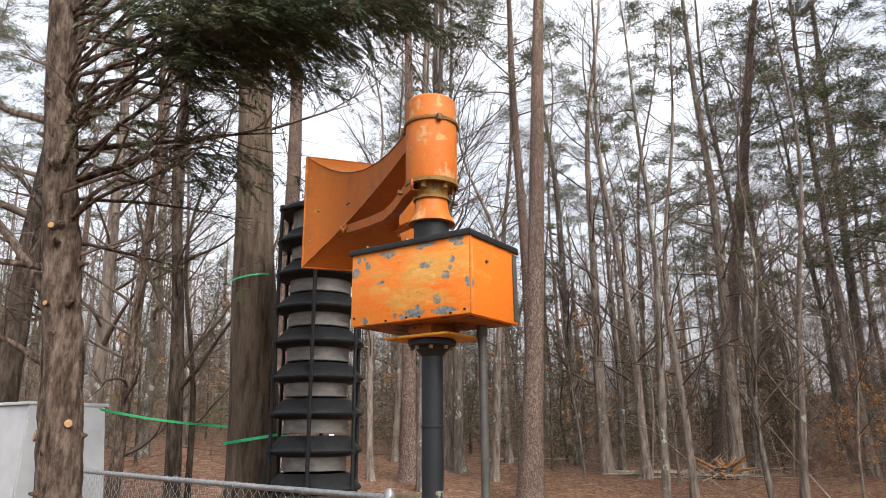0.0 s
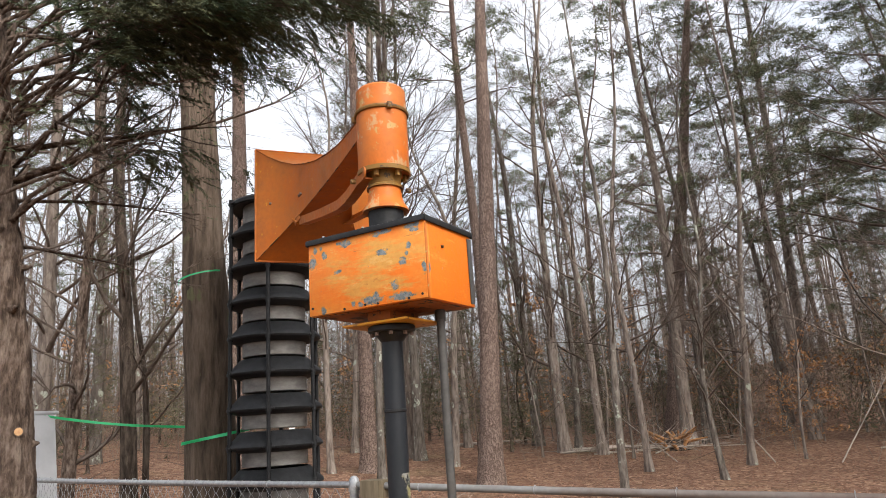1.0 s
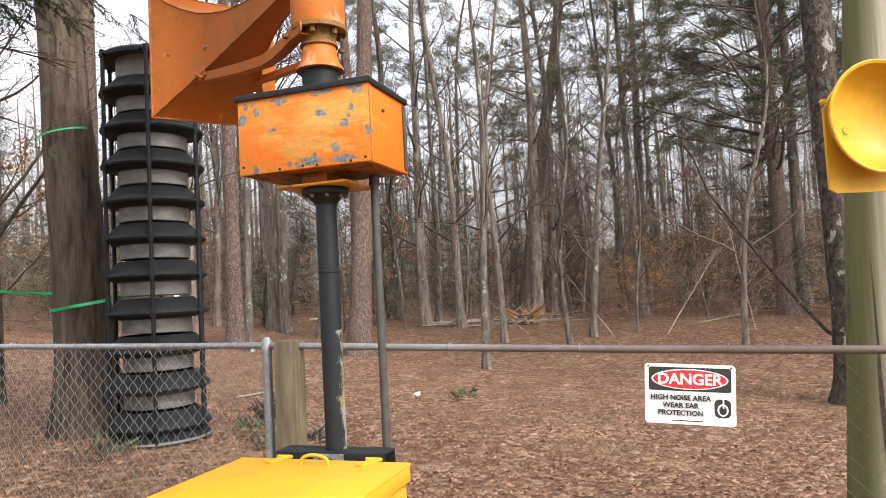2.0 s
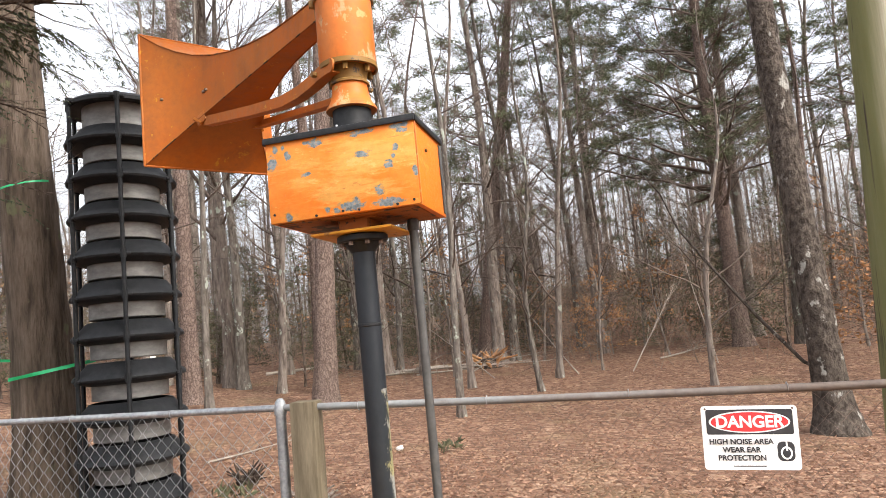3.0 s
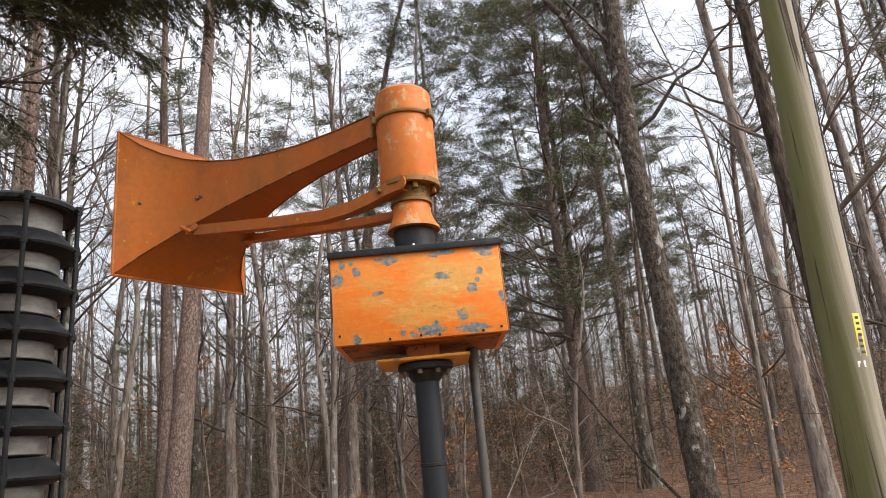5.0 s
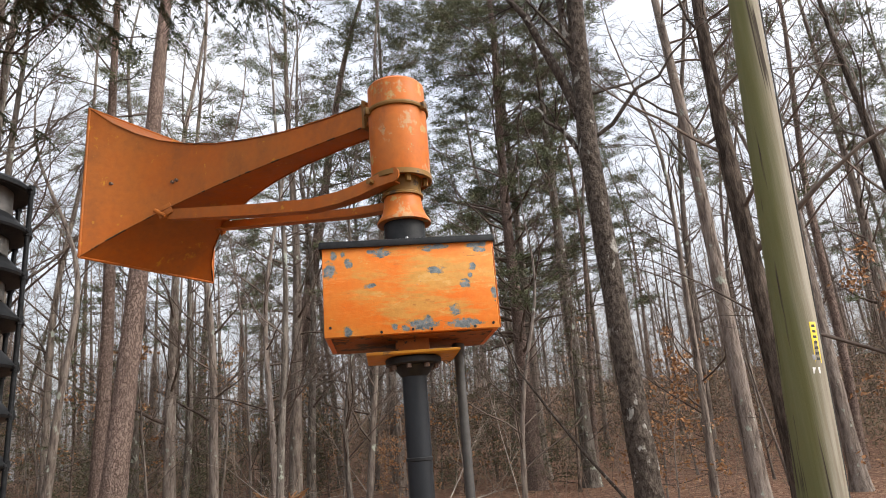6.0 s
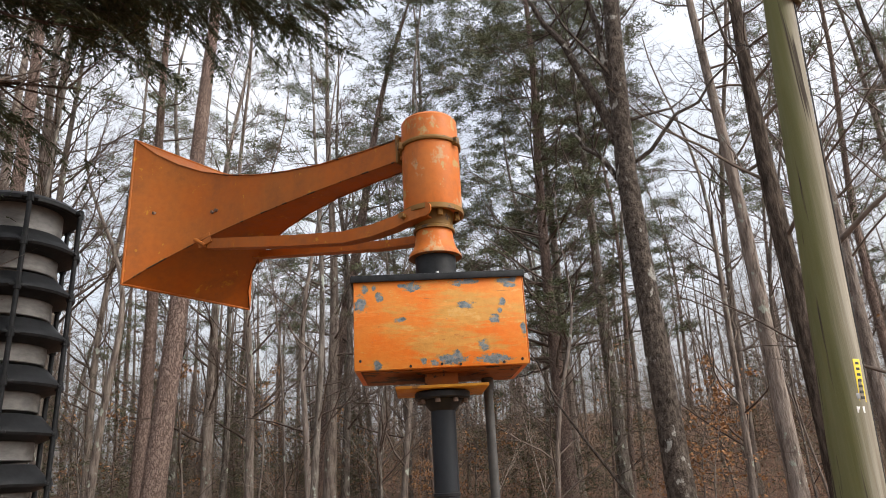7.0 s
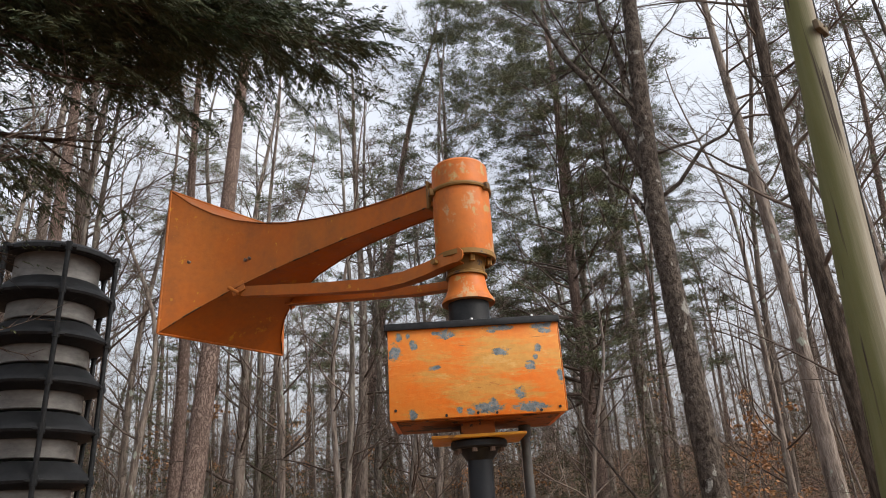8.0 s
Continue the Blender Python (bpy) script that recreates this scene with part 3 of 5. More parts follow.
part("lower_band", lathe([(0.104, 2.520), (0.112, 2.522), (0.112, 2.540), (0.104, 2.543)], 48, closed=True), M_BRASS, head)
part("neck", lathe([(0.0, 2.530), (0.075, 2.53), (0.070, 2.500), (0.068, 2.476), (0.076, 2.470), (0.076, 2.462), (0.0, 2.46)], 40), M_BRASS, siren, "old gold neck casting")
for a in range(0, 360, 60):
    part("neck_bolt", hexbolt((0.088 * math.cos(radians(a + 12)), 0.088 * math.sin(radians(a + 12)), 2.514), 0.011, 0.03), M_BRASS, siren)
part("bell_collar", lathe([(0.0, 2.463), (0.066, 2.462), (0.068, 2.448), (0.070, 2.430), (0.074, 2.412), (0.081, 2.394), (0.090, 2.380), (0.095, 2.372), (0.096, 2.364), (0.088, 2.362), (0.0, 2.37)], 40), M_ORANGE, siren)
part("mast_stub", lathe([(0.0, 2.28), (0.073, 2.28), (0.073, 2.372), (0.0, 2.372)], 32), M_BLACK, siren)

R_BOX = pose(0.008, 0.017, 2.098, 0, 0, BOX_TURN)


def drive_box():
    bm = block(0.56, 0.365, 0.302, (0, 0, 0), 0.004)
    return bm


gear = part("drive_box", drive_box(), M_BOX, siren, "orange drive box with chips down to blue-grey primer")
gear.matrix_local = R_BOX
lid = part("lid", merge(block(0.575, 0.38, 0.006, (0, 0, 0.160), 0.002), block(0.572, 0.008, 0.022, (0, -0.1895, 0.150), 0.002), block(0.572, 0.008, 0.022, (0, 0.1895, 0.150), 0.002), block(0.008, 0.372, 0.022, (-0.286, 0, 0.150), 0.002), block(0.008, 0.372, 0.022, (0.286, 0, 0.150), 0.002)), M_BLACK, gear, "black painted lid")
for x in (-0.2, 0.0, 0.2):
    part("rivet", hexbolt((x, -0.18, 0.166), 0.006, 0.008), M_GALV, gear)
part("edge_flashing", block(0.005, 0.03, 0.27, (0.2835, 0.16, -0.005), 0.001), M_CONDUIT, gear)
part("edge_seam", block(0.005, 0.012, 0.298, (0.2825, -0.174, 0), 0.001), M_ORANGE, gear)
for x, z in ((-0.26, -0.12), (0.0, -0.14), (0.06, -0.143), (-0.1, -0.143), (0.2, -0.143), (0.26, -0.135)):
    part("screw", hexbolt((x, -0.184, z), 0.005, 0.006, "Y"), M_BLACK, gear)
part("screw", hexbolt((0.286, -0.06, 0.06), 0.007, 0.008, "X"), M_BRASS, gear)
plate = part("mounting_plate", block(0.305, 0.27, 0.010, (0, 0, -0.203), 0.003), M_AMBER, siren, "amber mounting plate with worn paint")
plate.matrix_local = R_BOX
spacer = part("spacer", merge(block(0.11, 0.20, 0.048, (0, 0, -0.174), 0.003), block(0.17, 0.20, 0.007, (0, 0, -0.1555), 0.001)), M_STAINED, siren, "rust-stained channel under the box")
spacer.matrix_local = R_BOX
pan = part("box_underside", block(0.52, 0.33, 0.003, (0, 0, -0.1535), 0.001), M_STAINED, gear)
part("pole_flange", lathe([(0.0, 1.862), (0.088, 1.862), (0.094, 1.867), (0.094, 1.884), (0.088, 1.889), (0.0, 1.889)], 32), M_BLACK, siren)
part("flange_gusset", lathe([(0.044, 1.825), (0.07, 1.861), (0.044, 1.8615)], 24, closed=True), M_BLACK, siren)
for a in range(0, 360, 45):
    part("flange_bolt", hexbolt((0.078 * math.cos(radians(a)), 0.078 * math.sin(radians(a)), 1.856), 0.009, 0.014), M_RUSTY, siren)


def pole_paint():
    n = Nodes("flaking_black_paint")
    g = n.noise(34, 6, (1, 1, 0.5), 0.7)
    sep = n.tree.nodes.new("ShaderNodeSeparateXYZ")
    n.link(n.coord.outputs["Object"], sep.inputs[0])
    low = n.math("LESS_THAN", sep.outputs[2], 1.33)
    band = n.ramp(n.math("ADD", n.math("MULTIPLY", sep.outputs[0], 6.0), n.noise(9, 5, (1, 1, 0.5), 0.7)), (0.64, (0,)), (0.69, (1,)))
    flake = n.math("MULTIPLY", n.math("MULTIPLY", band, low), n.ramp(g, (0.44, (0,)), (0.47, (1,))))
    col = n.mix(g, (0.008, 0.010, 0.013), (0.022, 0.025, 0.03))
    col = n.mix(flake, col, n.mix(n.ramp(n.noise(8, 2), (0.5, (0,)), (0.56, (1,))), (0.22, 0.22, 0.20), (0.22, 0.20, 0.10)))
    return n.done(col, 0.45, bump=g, strength=0.2, dist=0.004, spec=0.22)


gz = ground_z(PX, PY)
mast = part("pole", lathe([(0.0, gz - 0.05), (0.0415, gz - 0.05), (0.0415, 1.862), (0.0, 1.862)], 28), pole_paint(), siren, "black painted steel pole with flaking paint")
part("weld_bead", lathe([(0.041, 1.553), (0.0445, 1.556), (0.0445, 1.564), (0.041, 1.567)], 28, closed=True), M_BLACK, mast)
foot = part("base_channel", merge(block(0.46, 0.10, 0.010, (0.0, -0.012, 0.865), 0.002), block(0.46, 0.008, 0.075, (0.0, -0.062, 0.832), 0.002), block(0.46, 0.008, 0.075, (0.0, 0.038, 0.832), 0.002)), M_BLACK, siren, "black steel channel across the pole")
foot.matrix_local = pose(0, 0, 0, 0, 0, BOX_TURN)
tag = part("maker_plate", block(0.13, 0.004, 0.055, (0.0, -0.0685, 0.838), 0.001), M_PLATE, siren, "scratched metal plate with worn lettering")
tag.matrix_local = pose(0, 0, 0, 0, 0, BOX_TURN)
for x in (-0.18, 0.18):
    leg = part("base_leg", block(0.05, 0.05, 0.86 - gz + 0.03, (x, -0.012, (0.86 + gz) / 2 - 0.015), 0.003), M_BLACK, siren)
    leg.matrix_local = pose(0, 0, 0, 0, 0, BOX_TURN)

conduit = thing("conduit", "grey steel electrical conduit rising to the drive box", "conduit", pose(-0.035, 2.515, 0))
gc = ground_z(-0.035, 2.515)
pipe = part("pipe", lathe([(0.0, gc - 0.03), (0.0165, gc - 0.03), (0.0165, 1.945), (0.0, 1.945)], 16), M_CONDUIT, conduit)
part("coupling", lathe([(0.0, 1.90), (0.022, 1.90), (0.022, 1.94), (0.0, 1.94)], 16), M_CONDUIT, conduit)

# ---- yellow siren cabinet on the ground ----
def yellow_cabinet():
    c = thing("yellow_cabinet", "bright yellow painted steel cabinet with a lid handle", "cabinet", pose(-0.29, 2.395, 0, 0, 0, BOX_TURN))
    g = ground_z(-0.3, 2.1)
    w, d, top = 0.70, 0.52, 0.86
    part("body", block(w - 0.03, d - 0.03, top - 0.03 - g, (0, -d / 2, (top - 0.03 + g) / 2), 0.004), M_YELLOW, c)
    part("lid", merge(block(w, d, 0.012, (0, -d / 2, top - 0.006), 0.003), block(w, 0.006, 0.05, (0, -d + 0.003, top - 0.036), 0.002), block(0.006, d - 0.02, 0.05, (w / 2 - 0.003, -d / 2, top - 0.036), 0.002), block(0.006, d - 0.02, 0.05, (-w / 2 + 0.003, -d / 2, top - 0.036), 0.002)), M_YELLOW, c)
    s = Soup()
    arc = [np.array((0.005 + 0.055 * math.cos(a), -0.075, top + 0.035 * math.sin(a) ** 0.6 if math.sin(a) > 0 else top)) for a in np.linspace(0, math.pi, 14)]
    s.tube(arc, [0.0065] * 14, 8)
    tagged(s.object("handle", M_YELLOW, c), "yellow loop handle")
    for x in (-0.17, 0.20):
        part("hinge", merge(block(0.035, 0.11, 0.008, (x, -0.03, top + 0.004), 0.002, pose(0, 0, 0, 0, 0, -18)), rod((x - 0.03, 0.012, top + 0.004), (x + 0.03, 0.012, top + 0.004), 0.007)), M_YELLOW, c)


yellow_cabinet()


# ---- yellow multi-horn siren ----
def yellow_siren():
    cx, cy = 1.345, 1.702
    g = ground_z(cx, cy)
    c = thing("yellow_siren", "yellow painted siren with a round dished horn", "siren", pose(cx, cy, 0))

    def dish(turn):
        m = pose(0, 0, 1.905, 0, 0, turn) @ pose(0.10, 0, 0, 0, 90, 0)
        bowl = [(0.0005, 0.0), (0.05, 0.008), (0.09, 0.030), (0.122, 0.065), (0.143, 0.115), (0.153, 0.165), (0.158, 0.190), (0.166, 0.198), (0.170, 0.192), (0.165, 0.184), (0.159, 0.160), (0.149, 0.112), (0.128, 0.060), (0.09, 0.022), (0.05, 0.0), (0.0005, -0.008)]
        bowl = [(r * 1.0, 0.198 - (0.198 - z) * 0.45) for r, z in bowl]
        return turned(lathe(bowl, 48, closed=True), m)

    def face_plate(turn):
        """Sheet behind the horn's mouth: straight at the sides, scalloped below."""
        bm = bmesh.new()
        n = 64
        rows = []
        for depth in (0.0, 0.010):
            inner, outer = [], []
            for k in range(n):
                a = 2 * math.pi * k / n
                y, z = math.cos(a), math.sin(a)
                r = 0.135
                if z < 0.36:
                    r = min(0.25, 0.135 / max(abs(y), 0.05), 0.215 / max(abs(z), 0.05))
                inner.append(bm.verts.new((0.228 - depth, 0.12 * y, 1.905 + 0.12 * z)))
                outer.append(bm.verts.new((0.228 - depth, r * y, 1.905 + r * z)))
            rows.append((inner, outer))
        (i0, o0), (i1, o1) = rows
        for k in range(n):
            j = (k + 1) % n
            for q in ((i0[k], i0[j], o0[j], o0[k]), (i1[k], o1[k], o1[j], i1[j]), (o0[k], o0[j], o1[j], o1[k]), (i0[k], i1[k], i1[j], i0[j])):
                bm.faces.new(q)
        bmesh.ops.recalc_face_normals(bm, faces=bm.faces)
        return turned(bm, pose(0, 0, 0, 0, 0, turn))

    turn = 265
    h = part("horn_dish", dish(turn), M_YELLOW, c, "yellow spun-metal horn dish")
    part("face_plate", face_plate(turn), M_YELLOW, h)
    part("bolt", turned(hexbolt((0.212, -0.06, 1.88), 0.014, 0.02, "X"), pose(0, 0, 0, 0, 0, turn)), M_YELLOW, h)
    part("bolt", turned(hexbolt((0.233, -0.138, 1.965), 0.010, 0.014, "X"), pose(0, 0, 0, 0, 0, turn)), M_YELLOW, h)
    # the dish hangs on the side of the rotor housing
    hx, hy = 0.48, -0.10
    part("throat", rod((0.02, -0.13, 1.905), (hx, hy, 1.905), 0.04, 20), M_YELLOW, c)
    part("hub", lathe([(0.0, 1.74), (0.11, 1.74), (0.12, 1.76), (0.12, 2.05), (0.10, 2.08), (0.0, 2.085)], 32, (hx, hy, 0)), M_YELLOW, c)
    part("stand", lathe([(0.0, g - 0.03), (0.04, g - 0.03), (0.04, 1.742), (0.0, 1.742)], 20, (hx, hy, 0)), M_YELLOW, c)
    part("stand_foot", lathe([(0.0, g - 0.04), (0.2, g - 0.04), (0.2, g + 0.02), (0.06, g + 0.06), (0.0, g + 0.06)], 24, (hx, hy, 0)), M_YELLOW, c)


yellow_siren()

# ---- speaker tower ----
def speaker_tower():
    tx, ty = -1.45, 5.93
    base = 0.38
    t = thing("speaker_tower", "tall stacked speaker array of black flared rings and grey drums", "siren", pose(tx, ty, 0))
    top = 3.52
    ring = lathe([(0.279, 0.124), (0.296, 0.120), (0.352, 0.058), (0.398, 0.022), (0.408, 0.002), (0.400, -0.014), (0.360, -0.024), (0.300, -0.046), (0.278, -0.044), (0.277, 0.118)], 48, closed=True)
    drum = lathe([(0.0, -0.16), (0.270, -0.16), (0.274, -0.155), (0.274, 0.045), (0.0, 0.045)], 40)
    first_ring = first_drum = None
    for k in range(11):
        z = top - 0.303 * k
        if k == 0:
            part("cap", lathe([(0.0, 3.590), (0.30, 3.585), (0.372, 3.555), (0.388, 3.535), (0.388, 3.508), (0.375, 3.500), (0.30, 3.515), (0.0, 3.53)], 48), M_PLASTIC, t, "black cap disc")
            d = part("drum", lathe([(0.0, 3.34), (0.270, 3.34), (0.274, 3.345), (0.274, 3.52), (0.0, 3.52)], 40), M_DRUM, t)
            continue
        if first_ring is None:
            first_ring = part("flared_ring", ring, M_PLASTIC, t)
            first_drum = part("drum", drum, M_DRUM, t, "weathered grey drum")
            first_ring.location = first_drum.location = (0, 0, z)
            continue
        for src, name in ((first_ring, "flared_ring"), (first_drum, "drum")):
            if name == "drum" and k == 10:
                continue
            o = new(name, src.data)
            o.parent = t
            o.location = (0, 0, z)
            o.rotation_euler = (0, 0, 0.3 * k)
    part("base_ring", lathe([(0.0, base), (0.40, base), (0.405, base + 0.012), (0.36, base + 0.05), (0.30, base + 0.11), (0.0, base + 0.11)], 48), M_PLASTIC, t)
    part("base_rim", lathe([(0.395, base - 0.004), (0.412, base - 0.004), (0.412, base + 0.014), (0.395, base + 0.014)], 48, closed=True), M_GALV, t, "pale metal rim")
    part("base_block", lathe([(0.0, ground_z(tx, ty) - 0.08), (0.37, ground_z(tx, ty) - 0.08), (0.37, base), (0.0, base)], 24), M_POSTWOOD, t)
    part("sticker", block(0.003, 0.05, 0.06, (0.276 * math.cos(radians(-48)), 0.276 * math.sin(radians(-48)), 1.505), 0.001, pose(0, 0, 0, 0, 0, -48)), M_SIGN, t, "small white sticker")
    for a in range(-85, 275, 60):
        c, s = math.cos(radians(a)), math.sin(radians(a))
        r = part("tie_rod", rod((0.398 * c, 0.398 * s, base), (0.398 * c, 0.398 * s, 3.535), 0.0165, 10), M_PLASTIC, t)
        for k in range(11):
            z = top - 0.303 * k
            part("rod_clamp", merge(block(0.042, 0.10, 0.018, (0.392 * c, 0.392 * s, z), 0.003, pose(0, 0, 0, 0, 0, a)), lathe([(0.0, -0.03), (0.024, -0.03), (0.024, 0.03), (0.0, 0.03)], 10, (0.398 * c, 0.398 * s, z))), M_PLASTIC, r)


speaker_tower()

# ---- utility pole ----
def utility_pole():
    ux, uy = 2.30, 2.58
    g = ground_z(ux, uy)
    p = thing("utility_pole", "weathered wooden utility pole greened with algae", "utility pole", pose(ux, uy, 0))
    lean = lambda z: np.array((0.028 * z, -0.050 * z, z))
    radius = lambda z: 0.136 - 0.0122 * (z - 0.2)
    s = Soup()
    zs = np.linspace(g - 0.1, 8.2, 40)
    s.tube([lean(z) + np.array((0.004 * math.sin(z * 2.1), 0.004 * math.cos(z * 1.7), 0)) for z in zs], [radius(z) for z in zs], 32)
    s.object("shaft", M_POLE, p)

    def on(angle, z, out=0.002):
        c = lean(z)
        r = radius(z) + out
        return (c[0] + r * math.cos(radians(angle)), c[1] + r * math.sin(radians(angle)), z)

    tilt = lambda angle: pose(0, 0, 0, 2.9, 1.6, 0) @ pose(0, 0, 0, 0, 0, angle)
    lab = part("number_strip", block(0.004, 0.045, 0.225, on(-106, 1.985), 0.001, tilt(-106)), M_LABEL, p, "yellow strip with black marks")
    for k in range(7):
        part("strip_mark", block(0.003, 0.022, 0.014, on(-106, 2.075 - 0.03 * k, 0.005), 0.0, tilt(-106)), M_SIGNBLACK, lab)
    part("tag", block(0.004, 0.045, 0.034, on(-117, 1.835), 0.002, tilt(-117)), M_SIGN, p, "small white tag")
    part("staple", block(0.006, 0.02, 0.03, on(-119, 1.905), 0.002, tilt(-119)), M_GALV, p)
    cleat = part("wood_cleat", block(0.035, 0.17, 0.065, on(-80, 4.40, 0.012), 0.005, pose(0, 0, 0, 4, 0, -80)), M_POSTWOOD, p, "weathered wooden cleat")
    part("nail", hexbolt(on(-80, 4.40, 0.034), 0.008, 0.012, "Y"), M_RUSTY, cleat)
    # ground wire down the weathered side
    wire = Soup()
    wz = np.linspace(g, 8.0, 24)
    wire.tube([np.array(on(-64 + 2 * math.sin(z * 1.3), z, 0.004)) for z in wz], [0.005] * 24, 6)
    wire.object("ground_wire", M_CONDUIT, p)


utility_pole()

# ---- fence ----
F0, F1 = Vector((-0.506, 3.444)), Vector((1.07, 2.42))
FU = (F1 - F0).normalized()


def on_fence(s):
    """Place on the fence line, s metres from the middle post, and the rail's height there."""
    p = F0 + FU * s
    return p.x, p.y, 1.226 - 0.024 * s


def mesh_panel(s0, s1, wire=0.0019):
    """Chain-link: zigzag wires hooked into one another."""
    m = Soup()
    pitch, rise = 0.0725, 0.0725
    n = int((s1 - s0) / (pitch / 2))
    for k in range(n):
        sa = s0 + k * pitch / 2
        x, y, z = on_fence(sa)
        zt = z + 0.012 - (0.0 if k % 2 else rise / 2)
        rows = int((zt - ground_z(x, y) + 0.02) / (rise / 2))
        pts = []
        for j in range(rows):
            off = pitch / 4 * (1 if j % 2 else -1)
            fx, fy, _ = on_fence(sa + off)
            side = 0.004 * (1 if j % 2 else -1)
            pts.append(np.array((fx + FU.y * side, fy - FU.x * side, zt - j * rise / 2)))
        if len(pts) > 2:
            m.tube(pts, [wire] * len(pts), 3)
    return m


def build_fence():
    f = thing("chain_link_fence", "galvanised chain-link fence with a rusty top rail", "fence", pose(0, 0, 0))
    for s0, s1, material, label in ((-4.6, 0.0, M_GALV, "galvanised top rail"), (0.0, 4.2, M_RAIL, "dull galvanised top rail browning with rust")):
        a, b = on_fence(s0), on_fence(s1)
        s = Soup()
        pts = [np.array((a[0] + (b[0] - a[0]) * k / 12, a[1] + (b[1] - a[1]) * k / 12, a[2] + (b[2] - a[2]) * k / 12 - 0.012 * math.sin(math.pi * k / 12))) for k in range(13)]
        s.tube(pts, [0.0165] * 13, 12)
        tagged(s.object("top_rail", material, f), label)
        for q in np.arange(s0 + 0.4, s1, 0.6):
            x, y, z = on_fence(q)
            d = math.degrees(math.atan2(FU.y, FU.x))
            part("tie_wire", turned(lathe([(0.017, -0.002), (0.021, 0), (0.017, 0.002)], 10, closed=True), pose(x, y, z - 0.006, 0, 90, d)), M_GALV, f)
    tagged(mesh_panel(-4.6, -0.02).object("mesh", M_GALV, f), "galvanised chain-link mesh", kind="stuff")
    tagged(mesh_panel(0.05, 4.2, 0.0012).object("mesh", M_RUSTY, f), "rusted chain-link mesh", kind="stuff")
    for s in (0.0, -3.1, 3.1):
        x, y, z = on_fence(s)
        g = ground_z(x, y)
        p = part("post", lathe([(0.0, g - 0.05), (0.0245, g - 0.05), (0.0245, z + 0.0), (0.0, z + 0.0)], 18, (x, y, 0)), M_GALV, f)
        part("post_cap", lathe([(0.0, z + 0.045), (0.012, z + 0.043), (0.024, z + 0.028), (0.029, z - 0.004), (0.029, z - 0.03), (0.0, z - 0.03)], 18, (x, y, 0)), M_GALV, p)
        for h in (0.25, 0.55, 0.8):
            part("tension_band", lathe([(0.0245, -0.012), (0.028, -0.012), (0.028, 0.012), (0.0245, 0.012)], 18, (x, y, z - h), closed=True), M_GALV, p)
    w = thing("wooden_post", "weathered square wooden post beside the fence", "post", pose(-0.405, 3.375, 0, 0, 0.6, -33))
    g = ground_z(-0.4, 3.37)
    bm = block(0.125, 0.095, 1.25 - g + 0.1, (0, 0, (1.25 + g - 0.1) / 2), 0.008)
    part("timber", bm, M_POSTWOOD, w)


build_fence()


def text(body, size, at, parent, material, name="lettering"):
    cu = bpy.data.curves.new(name, "FONT")
    cu.body, cu.size, cu.align_x, cu.align_y, cu.extrude = body, size, "CENTER", "CENTER", 0.0006
    cu.offset = 0.03 * size
    ob = new("tmp_text", cu)
    bpy.context.view_layer.update()
    me = bpy.data.meshes.new_from_object(ob.evaluated_get(bpy.context.evaluated_depsgraph_get()))
    bpy.data.objects.remove(ob)
    bpy.data.curves.remove(cu)
    me.materials.clear()
    me.materials.append(material)
    o = new(name, me)
    o.parent = parent
    o.matrix_local = pose(at[0], -0.0035, at[1], 90, 0, 0)
    return o


def flat(pts, y, depth, material, name, parent, label=""):
    bm = bmesh.new()
    bm.faces.new([bm.verts.new((x, y, z)) for x, z in pts])
    r = bmesh.ops.extrude_face_region(bm, geom=bm.faces[:])
    for v in [v for v in r["geom"] if isinstance(v, bmesh.types.BMVert)]:
        v.co.y += depth
    bmesh.ops.recalc_face_normals(bm, faces=bm.faces)
    return part(name, bm, material, parent, label)


def rounded(w, h, r, cx=0.0, cz=0.0):
    out = []
    for sx, sz, a0 in ((1, 1, 0), (-1, 1, 90), (-1, -1, 180), (1, -1, 270)):
        for k in range(6):
            a = radians(a0 + 18 * k)
            out.append((cx + sx * (w / 2 - r) + r * math.cos(a), cz + sz * (h / 2 - r) + r * math.sin(a)))
    return out


def oval(a, b, cx=0.0, cz=0.0, n=40):
    return [(cx + a * math.cos(2 * math.pi * k / n), cz + b * math.sin(2 * math.pi * k / n)) for k in range(n)]


